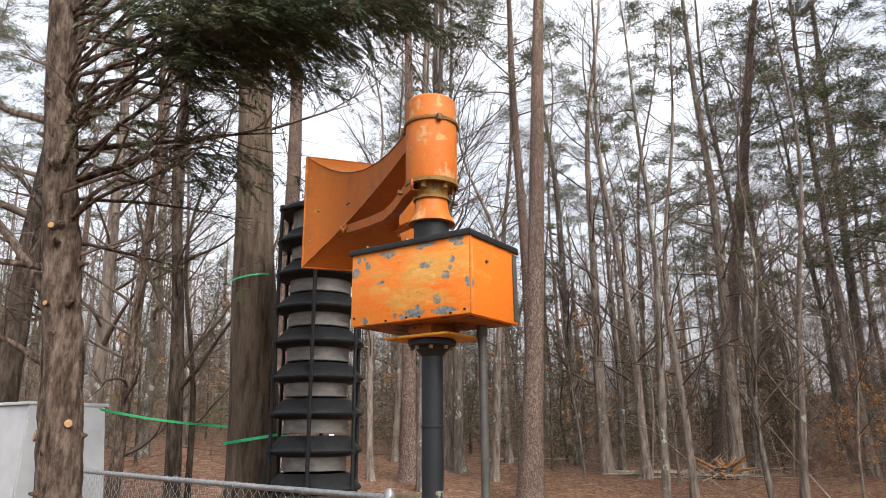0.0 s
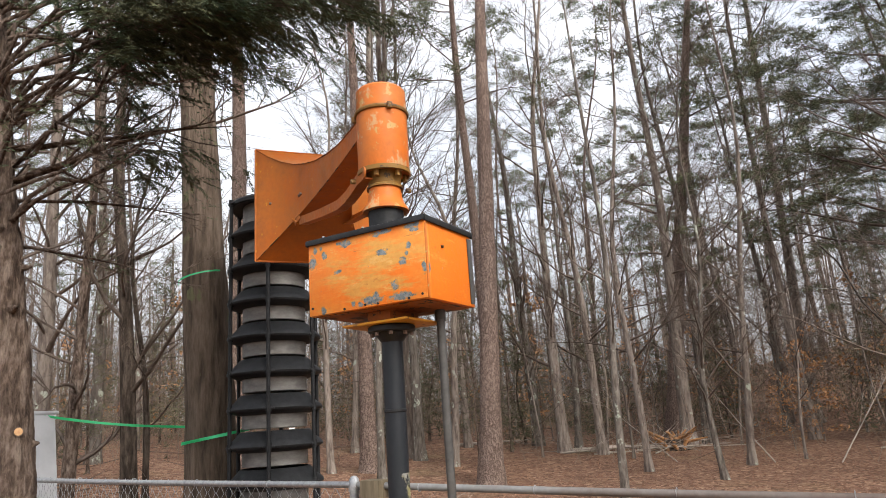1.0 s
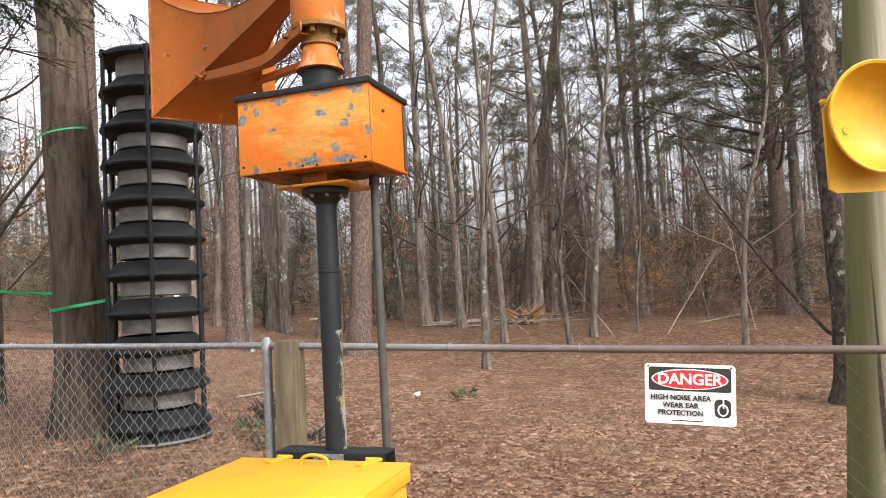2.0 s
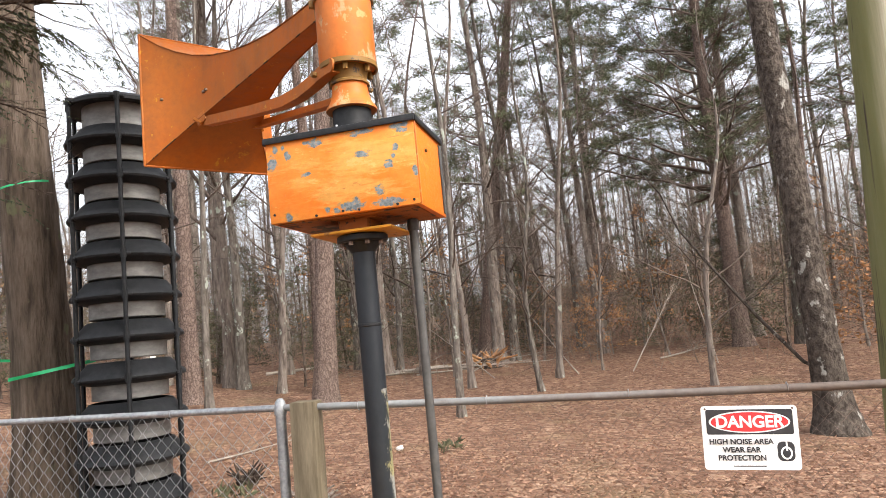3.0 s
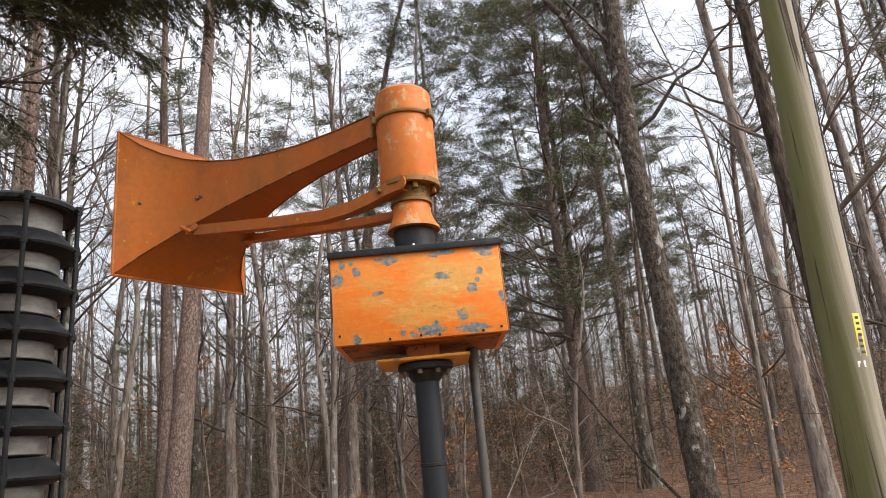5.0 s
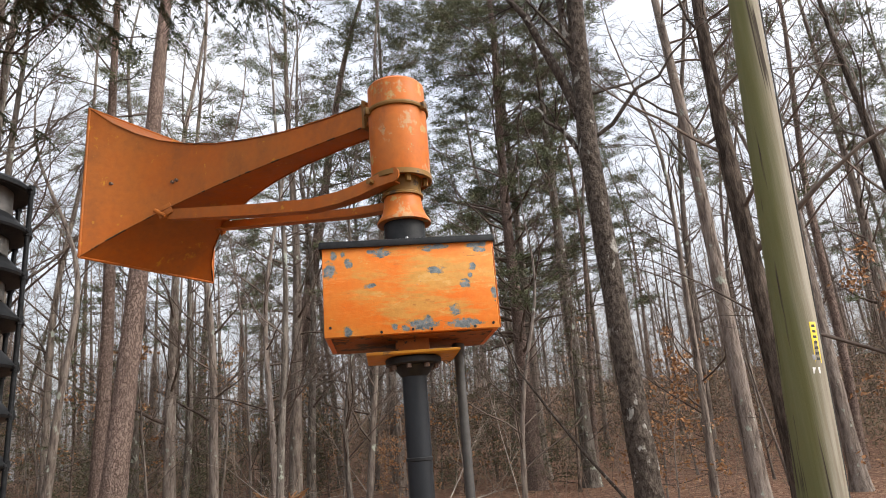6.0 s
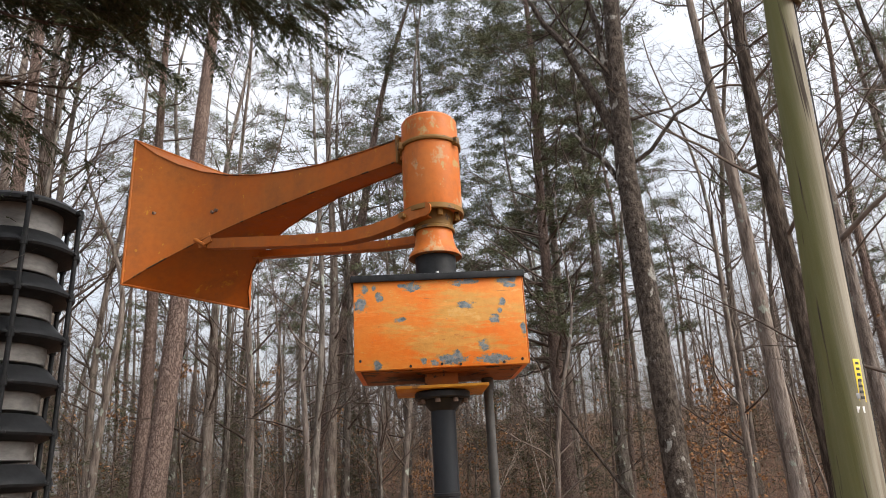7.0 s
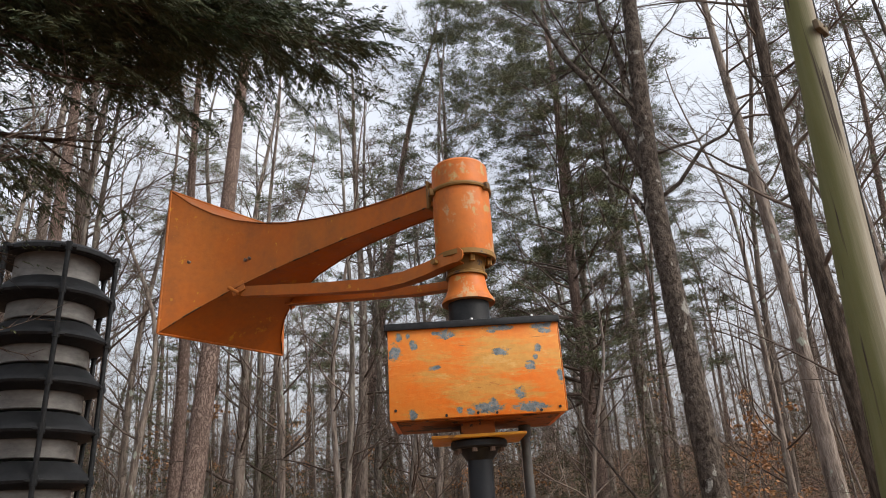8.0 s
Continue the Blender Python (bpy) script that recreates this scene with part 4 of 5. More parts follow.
def danger_sign():
    x, y = 1.193, 2.318
    s = thing("danger_sign", "white danger sign with red oval hung on the fence", "sign", pose(x, y, 0.983, 0, 3.0, -31))
    flat(rounded(0.352, 0.246, 0.014), 0.0, 0.003, M_SIGN, "panel", s)
    flat(rounded(0.318, 0.096, 0.008, 0, 0.061), -0.0012, 0.001, M_SIGNBLACK, "black_field", s)
    flat(oval(0.149, 0.0425, 0, 0.061), -0.0018, 0.0005, M_SIGN, "white_oval", s)
    flat(oval(0.142, 0.0375, 0, 0.061), -0.0026, 0.0007, M_SIGNRED, "red_oval", s)
    text("DANGER", 0.062, (0, 0.060), s, M_SIGN)
    text("HIGH NOISE AREA", 0.0285, (-0.036, -0.015), s, M_SIGNBLACK)
    text("WEAR EAR", 0.0285, (-0.036, -0.046), s, M_SIGNBLACK)
    text("PROTECTION", 0.0285, (-0.036, -0.077), s, M_SIGNBLACK)
    flat(rounded(0.062, 0.074, 0.02, 0.125, -0.052), -0.0012, 0.001, M_SIGNBLACK, "pictogram", s)
    flat(oval(0.021, 0.025, 0.126, -0.058), -0.0018, 0.0005, M_SIGN, "pictogram_ring", s)
    flat(oval(0.014, 0.018, 0.126, -0.058), -0.0026, 0.0007, M_SIGNBLACK, "pictogram_cup", s)
    flat(rounded(0.006, 0.04, 0.002, 0.128, -0.03), -0.0034, 0.0007, M_SIGN, "pictogram_band", s)
    flat(rounded(0.12, 0.004, 0.001, -0.01, -0.108), -0.0012, 0.001, M_CONDUIT, "fine_print", s)
    for px in (-0.16, 0.16):
        flat(oval(0.004, 0.004, px, 0.112, 12), -0.0016, 0.001, M_RUSTY, "grommet", s)


danger_sign()


# ---- grey equipment cabinet and green tape ----
def grey_cabinet():
    x, y = -3.95, 5.75
    g = ground_z(x, y)
    c = thing("equipment_cabinet", "pale grey metal equipment cabinet with sloping sides", "cabinet", pose(x, y, 0, 0, 0, -28))
    bm = bmesh.new()
    lo, hi = [(-0.72, -0.42), (0.72, -0.42), (0.72, 0.42), (-0.72, 0.42)], [(-0.60, -0.33), (0.66, -0.33), (0.66, 0.33), (-0.60, 0.33)]
    a = [bm.verts.new((p[0], p[1], g - 0.05)) for p in lo]
    b = [bm.verts.new((p[0] * 0.98, p[1] * 0.98, 1.78)) for p in hi]
    bm.faces.new(a[::-1])
    bm.faces.new(b)
    for k in range(4):
        bm.faces.new((a[k], a[(k + 1) % 4], b[(k + 1) % 4], b[k]))
    bmesh.ops.bevel(bm, geom=bm.edges[:], offset=0.012, segments=2, affect="EDGES")
    part("body", smooth(bm), M_CABINET, c)
    part("top_lid", block(1.26, 0.70, 0.025, (0.02, 0, 1.79), 0.006), M_CABINET, c)
    part("lifting_post", block(0.08, 0.06, 0.10, (0.52, 0.1, 1.84), 0.004), M_CONDUIT, c)


grey_cabinet()


def tape(points, name_label, width=0.045):
    """A slack flat ribbon that twists a little between its ends."""
    bm = bmesh.new()
    rows = []
    n = len(points)
    for i, p in enumerate(points):
        tw = 0.5 * math.sin(i * 0.7)
        up = Vector((math.sin(tw) * 0.3, -math.sin(tw) * 0.9, math.cos(tw))) * width / 2
        off = Vector((0.0, 0.0015, 0))
        p = Vector(p)
        rows.append([bm.verts.new(p + up), bm.verts.new(p - up), bm.verts.new(p - up + off), bm.verts.new(p + up + off)])
    for a, b in zip(rows, rows[1:]):
        for k in range(4):
            bm.faces.new((a[k], a[(k + 1) % 4], b[(k + 1) % 4], b[k]))
    bm.faces.new(rows[0])
    bm.faces.new(rows[-1][::-1])
    bmesh.ops.recalc_face_normals(bm, faces=bm.faces)
    tagged(mesh_object("marking_tape", bm, M_TAPE), name_label, "tape", group="green tapes")


def span(a, b, sag, n=14):
    a, b = Vector(a), Vector(b)
    return [a.lerp(b, k / n) - Vector((0, 0, sag * math.sin(math.pi * k / n))) for k in range(n + 1)]


tape(span((-3.42, 5.55, 1.80), (-2.375, 6.37, 1.61), 0.03), "green plastic tape strung from the cabinet to the oak", 0.022)
tape(span((-2.36, 6.24, 1.46), (-1.72, 6.12, 1.55), 0.0), "bright green ratchet strap tied between oak and tower", 0.028)
tape([(-2.26 + 0.232 * math.cos(radians(a)), 6.45 + 0.232 * math.sin(radians(a)), 3.02 + 0.05 * math.cos(radians(a))) for a in range(180, 331, 15)], "green plastic tape wrapped round the oak trunk", 0.017)


# ---- trees ----
def rnd(a, b):
    return random.uniform(a, b)


def unit(az, el):
    return np.array((math.cos(el) * math.cos(az), math.cos(el) * math.sin(az), math.sin(el)))


def trunk_line(h, lean, wob, n=18):
    ph = [rnd(0, 6.28) for _ in range(4)]
    out = []
    for k in range(n):
        t = (k / (n - 1)) ** 1.25
        z = h * t
        out.append(np.array((lean[0] * z + wob * math.sin(3.1 * t + ph[0]) * t + 0.3 * wob * math.sin(11 * t + ph[2]) * t,
                             lean[1] * z + wob * math.sin(2.7 * t + ph[1]) * t + 0.3 * wob * math.sin(9 * t + ph[3]) * t, z)))
    return out


def along(line, f):
    i = min(int(f * (len(line) - 1)), len(line) - 2)
    u = f * (len(line) - 1) - i
    return line[i] * (1 - u) + line[i + 1] * u


def trunk_mesh(line, r, sides=14, flare=0.5, tip=0.12, rings=0, rough=0.06):
    s = Soup()
    h = line[-1][2]
    if rings:
        line = [along(line, (k / (rings - 1)) ** 1.3) for k in range(rings)]
    pts = [line[0] + np.array((0, 0, -0.25))] + line
    radii = [r * (1 + flare * 1.2)]
    for p in line:
        t = p[2] / h
        radii.append(r * (1 - (1 - tip) * t ** 0.9) * (1 + flare * math.exp(-p[2] / (r * 1.6))) * (1 + rnd(-0.025, 0.025)))
    s.tube(pts, radii, sides)
    if rings:
        # ridged, knotty bark
        seed = rnd(0, 50)
        for i in range(len(s.v)):
            c, p = pts[i // sides], s.v[i]
            lump = noise.noise((p[0] * 9 + seed, p[1] * 9, p[2] * 3.0)) + 0.9 * noise.noise((p[0] * 34, p[1] * 34 + seed, p[2] * 13))
            s.v[i] = c + (p - c) * (1 + rough * lump)
    return s


def branch(s, p, az, el, length, r, subs, twigs, curl=0.5, jitter=0.23, level=0, thin=0.0032):
    """A crooked limb with side shoots; returns its points."""
    n = 6 if level == 0 else 2
    pts, d = [p], unit(az, el)
    for k in range(n):
        d = d + np.array((rnd(-1, 1), rnd(-1, 1), rnd(-1, 1) + curl * 0.5)) * jitter
        d = d / np.linalg.norm(d)
        pts.append(pts[-1] + d * length / n)
    s.tube(pts, [r * (1 - 0.86 * k / n) for k in range(n + 1)], 5 if level == 0 and r > 0.045 else 3)
    for _ in range(subs):
        f = rnd(0.25, 1.0)
        q = along(pts, f)
        d2 = pts[-1] - pts[0]
        a2 = math.atan2(d2[1], d2[0]) + rnd(-1.3, 1.3)
        if level == 0:
            branch(s, q, a2, el * 0.6 + rnd(-0.3, 0.7), length * rnd(0.25, 0.5) * (1.2 - f * 0.5), max(r * 0.4 * (1 - f * 0.6), thin * 1.6), twigs, 0, curl, jitter * 1.3, 1, thin)
        else:
            s.twig(q, q + unit(a2, el * 0.5 + rnd(-0.4, 0.8)) * length * rnd(0.35, 0.8), max(thin, r * 0.4))
    return pts


def bare_crown(line, r, low, limbs, reach, subs=6, twigs=6, upright=0.65, thin=0.0032):
    s = Soup()
    h = line[-1][2]
    for k in range(limbs):
        f = low + (1 - low) * ((k + rnd(0, 1)) / limbs) ** 0.9
        f = min(f, 0.99)
        size = reach * (1.15 - 0.75 * (f - low) / (1 - low)) * rnd(0.55, 1.15)
        branch(s, along(line, f), rnd(0, 6.283), upright * rnd(0.4, 1.35), size, r * (0.33 * (1.05 - f)) * rnd(0.7, 1.2) + 0.005, subs, twigs, thin=thin)
    for _ in range(limbs // 3):
        f = rnd(0.08, low)
        p = along(line, f)
        s.twig(p, p + unit(rnd(0, 6.28), rnd(-0.3, 0.5)) * rnd(0.3, 1.1), 0.006)
    return s


def clump(leaf, p, n, size, width):
    """A flattened tuft of fine needles."""
    for _ in range(n):
        d = np.random.randn(3)
        d[2] = d[2] * 0.55 + 0.35
        d = d / (np.linalg.norm(d) + 1e-6)
        o = p + np.random.randn(3) * np.array((0.50, 0.50, 0.16)) * size
        leaf.needle(o, d * size * rnd(0.5, 1.0), width)


def pine_crown(line, r, low, limbs, reach, per=6, needles=20, size=0.22, width=0.0115, taper=0.8, subs=4, twigs=4):
    s, leaf = Soup(), Soup()
    for k in range(limbs):
        f = min(low + (1 - low) * (k + rnd(0, 1)) / limbs, 0.985)
        size_l = reach * (1.1 - taper * (f - low) / (1 - low)) * rnd(0.5, 1.15)
        pts = branch(s, along(line, f), rnd(0, 6.283), rnd(-0.15, 0.6), size_l, r * 0.24 * (1.1 - f) + 0.006, subs, twigs, 0.35, 0.26)
        if rnd(0, 1) < 0.18 and f < low + 0.25:
            continue
        pads = [along(pts, rnd(0.45, 1.0)) + np.random.randn(3) * size_l * np.array((0.16, 0.16, 0.06)) for _ in range(max(2, per // 4))]
        for k in range(per):
            q = pads[k % len(pads)] + np.random.randn(3) * np.array((0.17, 0.17, 0.05))
            clump(leaf, q, int(needles * 1.2), size, width)
    for _ in range(limbs):
        f = rnd(0.12, low)
        p = along(line, f)
        s.twig(p, p + unit(rnd(0, 6.28), rnd(-0.45, 0.2)) * rnd(0.3, 1.5), 0.008)
    return s, leaf


def thicket_crown(line, r, limbs, reach, leaves, leaf_size):
    """A low sapling that keeps its dead leaves."""
    s, leaf = Soup(), Soup()
    for k in range(limbs):
        f = 0.18 + 0.8 * (k + rnd(0, 1)) / limbs
        pts = branch(s, along(line, min(f, 0.98)), rnd(0, 6.283), rnd(-0.05, 0.5), reach * (1.2 - f) * rnd(0.7, 1.2), r * 0.3 + 0.002, 4, 3, 0.1, 0.14)
        for _ in range(leaves):
            q = along(pts, rnd(0.3, 1.0)) + np.random.randn(3) * 0.07
            d = np.random.randn(3)
            d[2] = -abs(d[2]) * 0.8
            leaf.leaf(q, d / np.linalg.norm(d) * leaf_size * rnd(0.7, 1.2), leaf_size * 0.33)
    return s, leaf


def evergreen_crown(line, r, limbs, reach, per, needles):
    s, leaf = Soup(), Soup()
    for k in range(limbs):
        f = 0.06 + 0.92 * (k + rnd(0, 1)) / limbs
        size_l = reach * (1.08 - f) * rnd(0.7, 1.2)
        pts = branch(s, along(line, min(f, 0.98)), rnd(0, 6.283), rnd(-0.1, 0.5), size_l, r * 0.2 + 0.003, 2, 2, 0.3, 0.15)
        for _ in range(per):
            clump(leaf, along(pts, rnd(0.2, 1.0)) + np.random.randn(3) * 0.12, needles, 0.16, 0.010)
    return s, leaf


KINDS = {}


def variant(kind, seed, h, r, lean=(0, 0), wob=0.25, **k):
    """Meshes of one tree: trunk, crown and leaves."""
    random.seed(seed)
    np.random.seed(seed)
    line = trunk_line(h, lean, wob)
    leaf = None
    if kind == "pine":
        crown, leaf = pine_crown(line, r, k.get("low", 0.5), k.get("limbs", 30), k.get("reach", 2.3), k.get("per", 9), k.get("needles", 26), taper=k.get("taper", 0.8), subs=k.get("subs", 4), twigs=k.get("twigs", 4))
    elif kind == "beech":
        crown, leaf = thicket_crown(line, r, k.get("limbs", 16), k.get("reach", 1.5), k.get("leaves", 14), k.get("leaf", 0.07))
    elif kind == "evergreen":
        crown, leaf = evergreen_crown(line, r, k.get("limbs", 34), k.get("reach", 1.3), k.get("per", 6), k.get("needles", 12))
    else:
        crown = bare_crown(line, r, k.get("low", 0.36), k.get("limbs", 26), k.get("reach", 3.4), k.get("subs", 6), k.get("twigs", 6), k.get("upright", 0.7))
    trunk = trunk_mesh(line, r, k.get("sides", 14), k.get("flare", 0.45), rings=k.get("rings", 0))
    return trunk, crown, leaf, line


def tree(name, label, category, at, turn, meshes, mats, scale=(1, 1, 1), group="", tilt=(0.0, 0.0)):
    """A tree as a thing from shared meshes or fresh ones."""
    m = Matrix.LocRotScale((at[0], at[1], ground_z(*at) - 0.03), Euler((tilt[0], tilt[1], turn)), scale)
    t = thing(name, label, category, m, group)
    made = []
    for pname, src, mat in zip(("trunk", "crown", "foliage"), meshes, mats):
        if src is None:
            made.append(None)
        elif isinstance(src, Soup):
            made.append(src.object(pname, mat, t, pname != "foliage").data)
        else:
            new(pname, src).parent = t
            made.append(src)
    return t, made


# the trees that stand apart and can be known again
def own(name, label, cat, at, kind, seed, h, diam, mat, leafmat=None, turn=0.0, **k):
    if diam > 0.3:
        k = {"rings": 46, "sides": 22, **k}
    tr, cr, lf, line = variant(kind, seed, h, diam / 2, **k)
    return tree(name, label, cat, at, turn, (tr, cr, lf), (mat, M_TWIG, leafmat or M_NEEDLE))[0], line


own("pine_tree", "tall straight pine with flaky reddish grey bark", "tree", (0.87, 12.4), "pine", 11, 19, 0.41, M_PINE, lean=(0.066, 0.02), low=0.62, wob=0.12, limbs=26, reach=2.6)
oak, oak_line = own("oak_tree", "large oak with dark furrowed bark standing behind the fence", "tree", (-2.11, 6.50), "bare", 12, 15, 0.50, M_GREATOAK, lean=(-0.05, -0.01), low=0.34, wob=0.06, limbs=20, reach=3.6, sides=24, flare=0.6)
own("pine_tree", "pinkish-barked pine behind the speaker tower", "tree", (-4.08, 14.27), "pine", 13, 19, 0.46, M_PINE, low=0.55, wob=0.2)
own("slender_tree", "slender lichen-spotted young tree", "tree", (2.62, 10.2), "bare", 14, 9.5, 0.13, M_LICHEN, wob=0.25, limbs=14, reach=1.8, low=0.3)
own("slender_tree", "pale lichen-covered slender tree", "tree", (-1.06, 12.9), "bare", 15, 11, 0.15, M_LICHEN, wob=0.2, limbs=14, reach=2.0)
own("pine_tree", "tall pine with pinkish flaking bark", "tree", (-1.39, 14.02), "pine", 16, 18, 0.34, M_PINE, low=0.6, wob=0.15)
own("grey_tree", "grey-barked tree with pale lichen", "tree", (-0.41, 16.03), "bare", 17, 14, 0.25, M_LICHEN, wob=0.3)
own("crooked_tree", "small tree with a crooked foot", "tree", (0.32, 15.0), "bare", 18, 9, 0.19, M_GREYBARK, wob=0.8, limbs=14, reach=2.0)
own("pine_tree", "leaning pine with orange bark high up", "tree", (6.3, 18.7), "pine", 19, 20, 0.48, M_PINE, lean=(0.19, 0.0), low=0.5, wob=0.5, limbs=28, per=7)
own("tall_tree", "tall grey hardwood in the woods", "tree", (11.4, 20.8), "pine", 20, 22, 0.36, M_GREYBARK, low=0.32, wob=0.4, limbs=56, needles=24, per=10, reach=3.3, taper=0.5, subs=6, twigs=6)
own("tall_pine", "tall pine with a full needle crown", "tree", (6.4, 17.84), "pine", 21, 17, 0.36, M_GREYBARK, low=0.34, wob=0.3, limbs=36, needles=22, per=9, reach=2.2, taper=0.75, subs=5, twigs=5)
own("tall_pine", "dark bushy pine with dead lower boughs", "tree", (11.55, 14.33), "pine", 22, 21, 0.44, M_PINE, low=0.24, wob=0.4, limbs=96, needles=32, per=24, reach=4.3, taper=0.4, subs=7, twigs=7)
own("tall_pine", "dark bushy pine with dead lower boughs", "tree", (13.4, 15.9), "pine", 23, 22, 0.34, M_GREYBARK, low=0.28, wob=0.45, limbs=84, needles=32, per=24, reach=4.0, taper=0.45, subs=6, twigs=6)
own("tall_pine", "slender pine with a wide ragged crown", "tree", (9.3, 17.2), "pine", 37, 20, 0.24, M_GREYBARK, low=0.34, wob=0.6, limbs=50, needles=24, per=13, reach=3.0, taper=0.45, subs=6, twigs=6)
own("tall_tree", "straight pale-barked tree in the woods", "tree", (12.53, 13.35), "bare", 24, 18, 0.40, M_LICHEN, low=0.5, wob=0.15)
own("tall_tree", "tall straight grey-barked hardwood", "tree", (9.68, 7.15), "bare", 25, 17, 0.33, M_GREYBARK, low=0.42, wob=0.2)
own("oak_tree", "rough dark-barked oak near the utility pole", "tree", (7.16, 5.09), "bare", 26, 15, 0.34, M_OAK, low=0.34, wob=0.2, limbs=22)
own("forked_tree", "dark forked tree at the edge of the woods", "tree", (9.85, 4.35), "bare", 27, 11, 0.24, M_OAK, low=0.28, wob=0.5, limbs=20, reach=4)
own("grey_tree", "grey tree deep in the woods", "tree", (13.09, 7.07), "bare", 28, 16, 0.32, M_GREYBARK, wob=0.3)
own("pine_tree", "straight grey pine in the woods", "tree", (-1.52, 22.55), "pine", 29, 20, 0.5, M_GREYBARK, low=0.55, wob=0.2)
own("grey_tree", "grey-barked hardwood with spreading limbs", "tree", (-0.66, 16.53), "bare", 30, 17, 0.3, M_GREYBARK, low=0.26, wob=0.3, limbs=36, reach=4.2, subs=9, twigs=9)
own("dark_tree", "dark slender tree near the cedar", "tree", (-5.48, 7.62), "bare", 31, 12, 0.37, M_OAK, low=0.3, wob=0.25)
own("cedar_sapling", "reddish-barked slender cedar with dead twigs", "tree", (-4.39, 8.27), "bare", 32, 9, 0.18, M_CEDAR, low=0.12, wob=0.2, limbs=34, reach=1.6, upright=0.35)
own("double_tree", "dark small tree with twin stems", "tree", (-3.65, 8.29), "bare", 33, 9.5, 0.21, M_OAK, low=0.2, wob=0.45, limbs=18, reach=2.2)
own("double_tree", "thin dark stem beside its twin", "tree", (-3.49, 8.33), "bare", 34, 6, 0.09, M_OAK, lean=(0.03, 0), low=0.2, wob=0.4, limbs=12, reach=1.5)
own("grey_tree", "tall grey hardwood behind the siren", "tree", (-0.79, 17.6), "bare", 35, 19, 0.34, M_GREYBARK, low=0.3, wob=0.3, limbs=36, reach=4.2, subs=9, twigs=9)
own("pine_tree", "reddish pine deep in the woods", "tree", (1.12, 14.6), "pine", 36, 17, 0.3, M_PINE, low=0.55, wob=0.3)
for n, (x, y, d, h) in enumerate(((-6.38, 11.18, 0.28, 14), (-7.35, 15.17, 0.28, 16), (-2.08, 13.67, 0.15, 10), (-2.07, 17.7, 0.18, 13), (2.67, 18.61, 0.28, 15), (3.82, 16.36, 0.22, 14),
                                  (6.0, 13.53, 0.16, 11), (9.81, 19.47, 0.22, 14), (3.05, 16.95, 0.28, 15), (3.98, 13.45, 0.15, 11), (4.8, 11.93, 0.12, 8), (10.14, 8.31, 0.16, 11),
                                  (19.08, 8.24, 0.36, 16), (7.12, 18.43, 0.26, 15), (7.31, 10.25, 0.12, 7), (9.78, 21.61, 0.24, 15), (3.5, 17.53, 0.18, 13), (0.81, 18.43, 0.2, 14))):
    own("woodland_tree", "leafless grey-brown woodland tree", "tree", (x, y), "bare", 60 + n, h, d, (M_GREYBARK, M_LICHEN, M_GREYBARK)[n % 3], lean=(0.05 * math.sin(n * 2.4), 0.03 * math.cos(n * 1.7)), low=0.2, wob=0.55, limbs=32, reach=2.4, subs=7, twigs=8)


# the dark lichen-spotted tree with a fork high up
def forked_hardwood():
    random.seed(5)
    np.random.seed(5)
    line = trunk_line(14.5, (0.012, -0.015), 0.12)
    left = np.array((-0.629, 0.777, 0))
    # leans one way up to the fork and straightens above it
    line = [p + left * (0.04 * min(p[2], 5.6) - 0.035 * max(0.0, p[2] - 5.6)) for p in line]
    s = bare_crown(line, 0.17, 0.5, 20, 3.2)

    def limb(z, side, up, r, subs=7):
        p = along(line, (z / 14.5) ** 0.8)
        pts = [p + left * side * t + np.array((0, 0, up * (t ** 0.85))) + np.random.randn(3) * 0.04 * (0 < k < 6) for k, t in enumerate(np.linspace(0, 1, 7))]
        s.tube(pts, [r * (1 - 0.75 * t) for t in np.linspace(0, 1, 7)], 8)
        for _ in range(subs):
            branch(s, along(pts, rnd(0.4, 1)), rnd(0, 6.28), rnd(0.1, 0.9), rnd(0.7, 1.6), r * 0.25, 5, 4)

    limb(5.9, 1.35, 3.6, 0.085)
    limb(6.3, 0.35, 3.2, 0.08)
    limb(5.3, 0.75, 1.2, 0.05, 3)
    limb(5.7, -2.1, 1.6, 0.035)
    low = [np.array((0, 0, 0.7)) + left * a + np.array((0, 0, b)) for a, b in ((0, 0), (0.25, 0.15), (0.7, 0.75), (1.1, 1.35), (1.45, 1.9), (1.62, 2.4), (1.95, 2.9))]
    s.tube(low, [0.026, 0.024, 0.021, 0.018, 0.014, 0.010, 0.004], 6)
    for _ in range(9):
        branch(s, along(low, rnd(0.3, 1)), rnd(0, 6.28), rnd(-0.1, 0.8), rnd(0.4, 0.9), 0.007, 3, 2)
    t = trunk_mesh(line, 0.182, 26, 0.75, 0.42, 60, 0.05)
    tree("forked_tree", "dark lichen-spotted hardwood forking high above the fence", "tree", (5.79, 6.32), 0, (t, s), (M_BROWNBARK, M_BROWNBARK))


forked_hardwood()


# ---- red cedar beside the fence ----
def cedar_spray(leaf, p, az, el, length, density):
    d = unit(az, el)
    side = np.cross(d, (0, 0, 1.0))
    side = side / (np.linalg.norm(side) + 1e-6)
    n = int(density)
    for k in range(n):
        f = (k + rnd(0, 1)) / n
        o = p + d * length * f + np.array((0, 0, -0.10 * length * f * f))
        for sgn in (-1, 1):
            dd = d * rnd(0.5, 1.0) + side * sgn * rnd(0.4, 1.0) + np.array((0, 0, rnd(-0.75, 0.1)))
            leaf.needle(o, dd / np.linalg.norm(dd) * length * rnd(0.12, 0.30) * (1.15 - 0.6 * f), 0.0042)


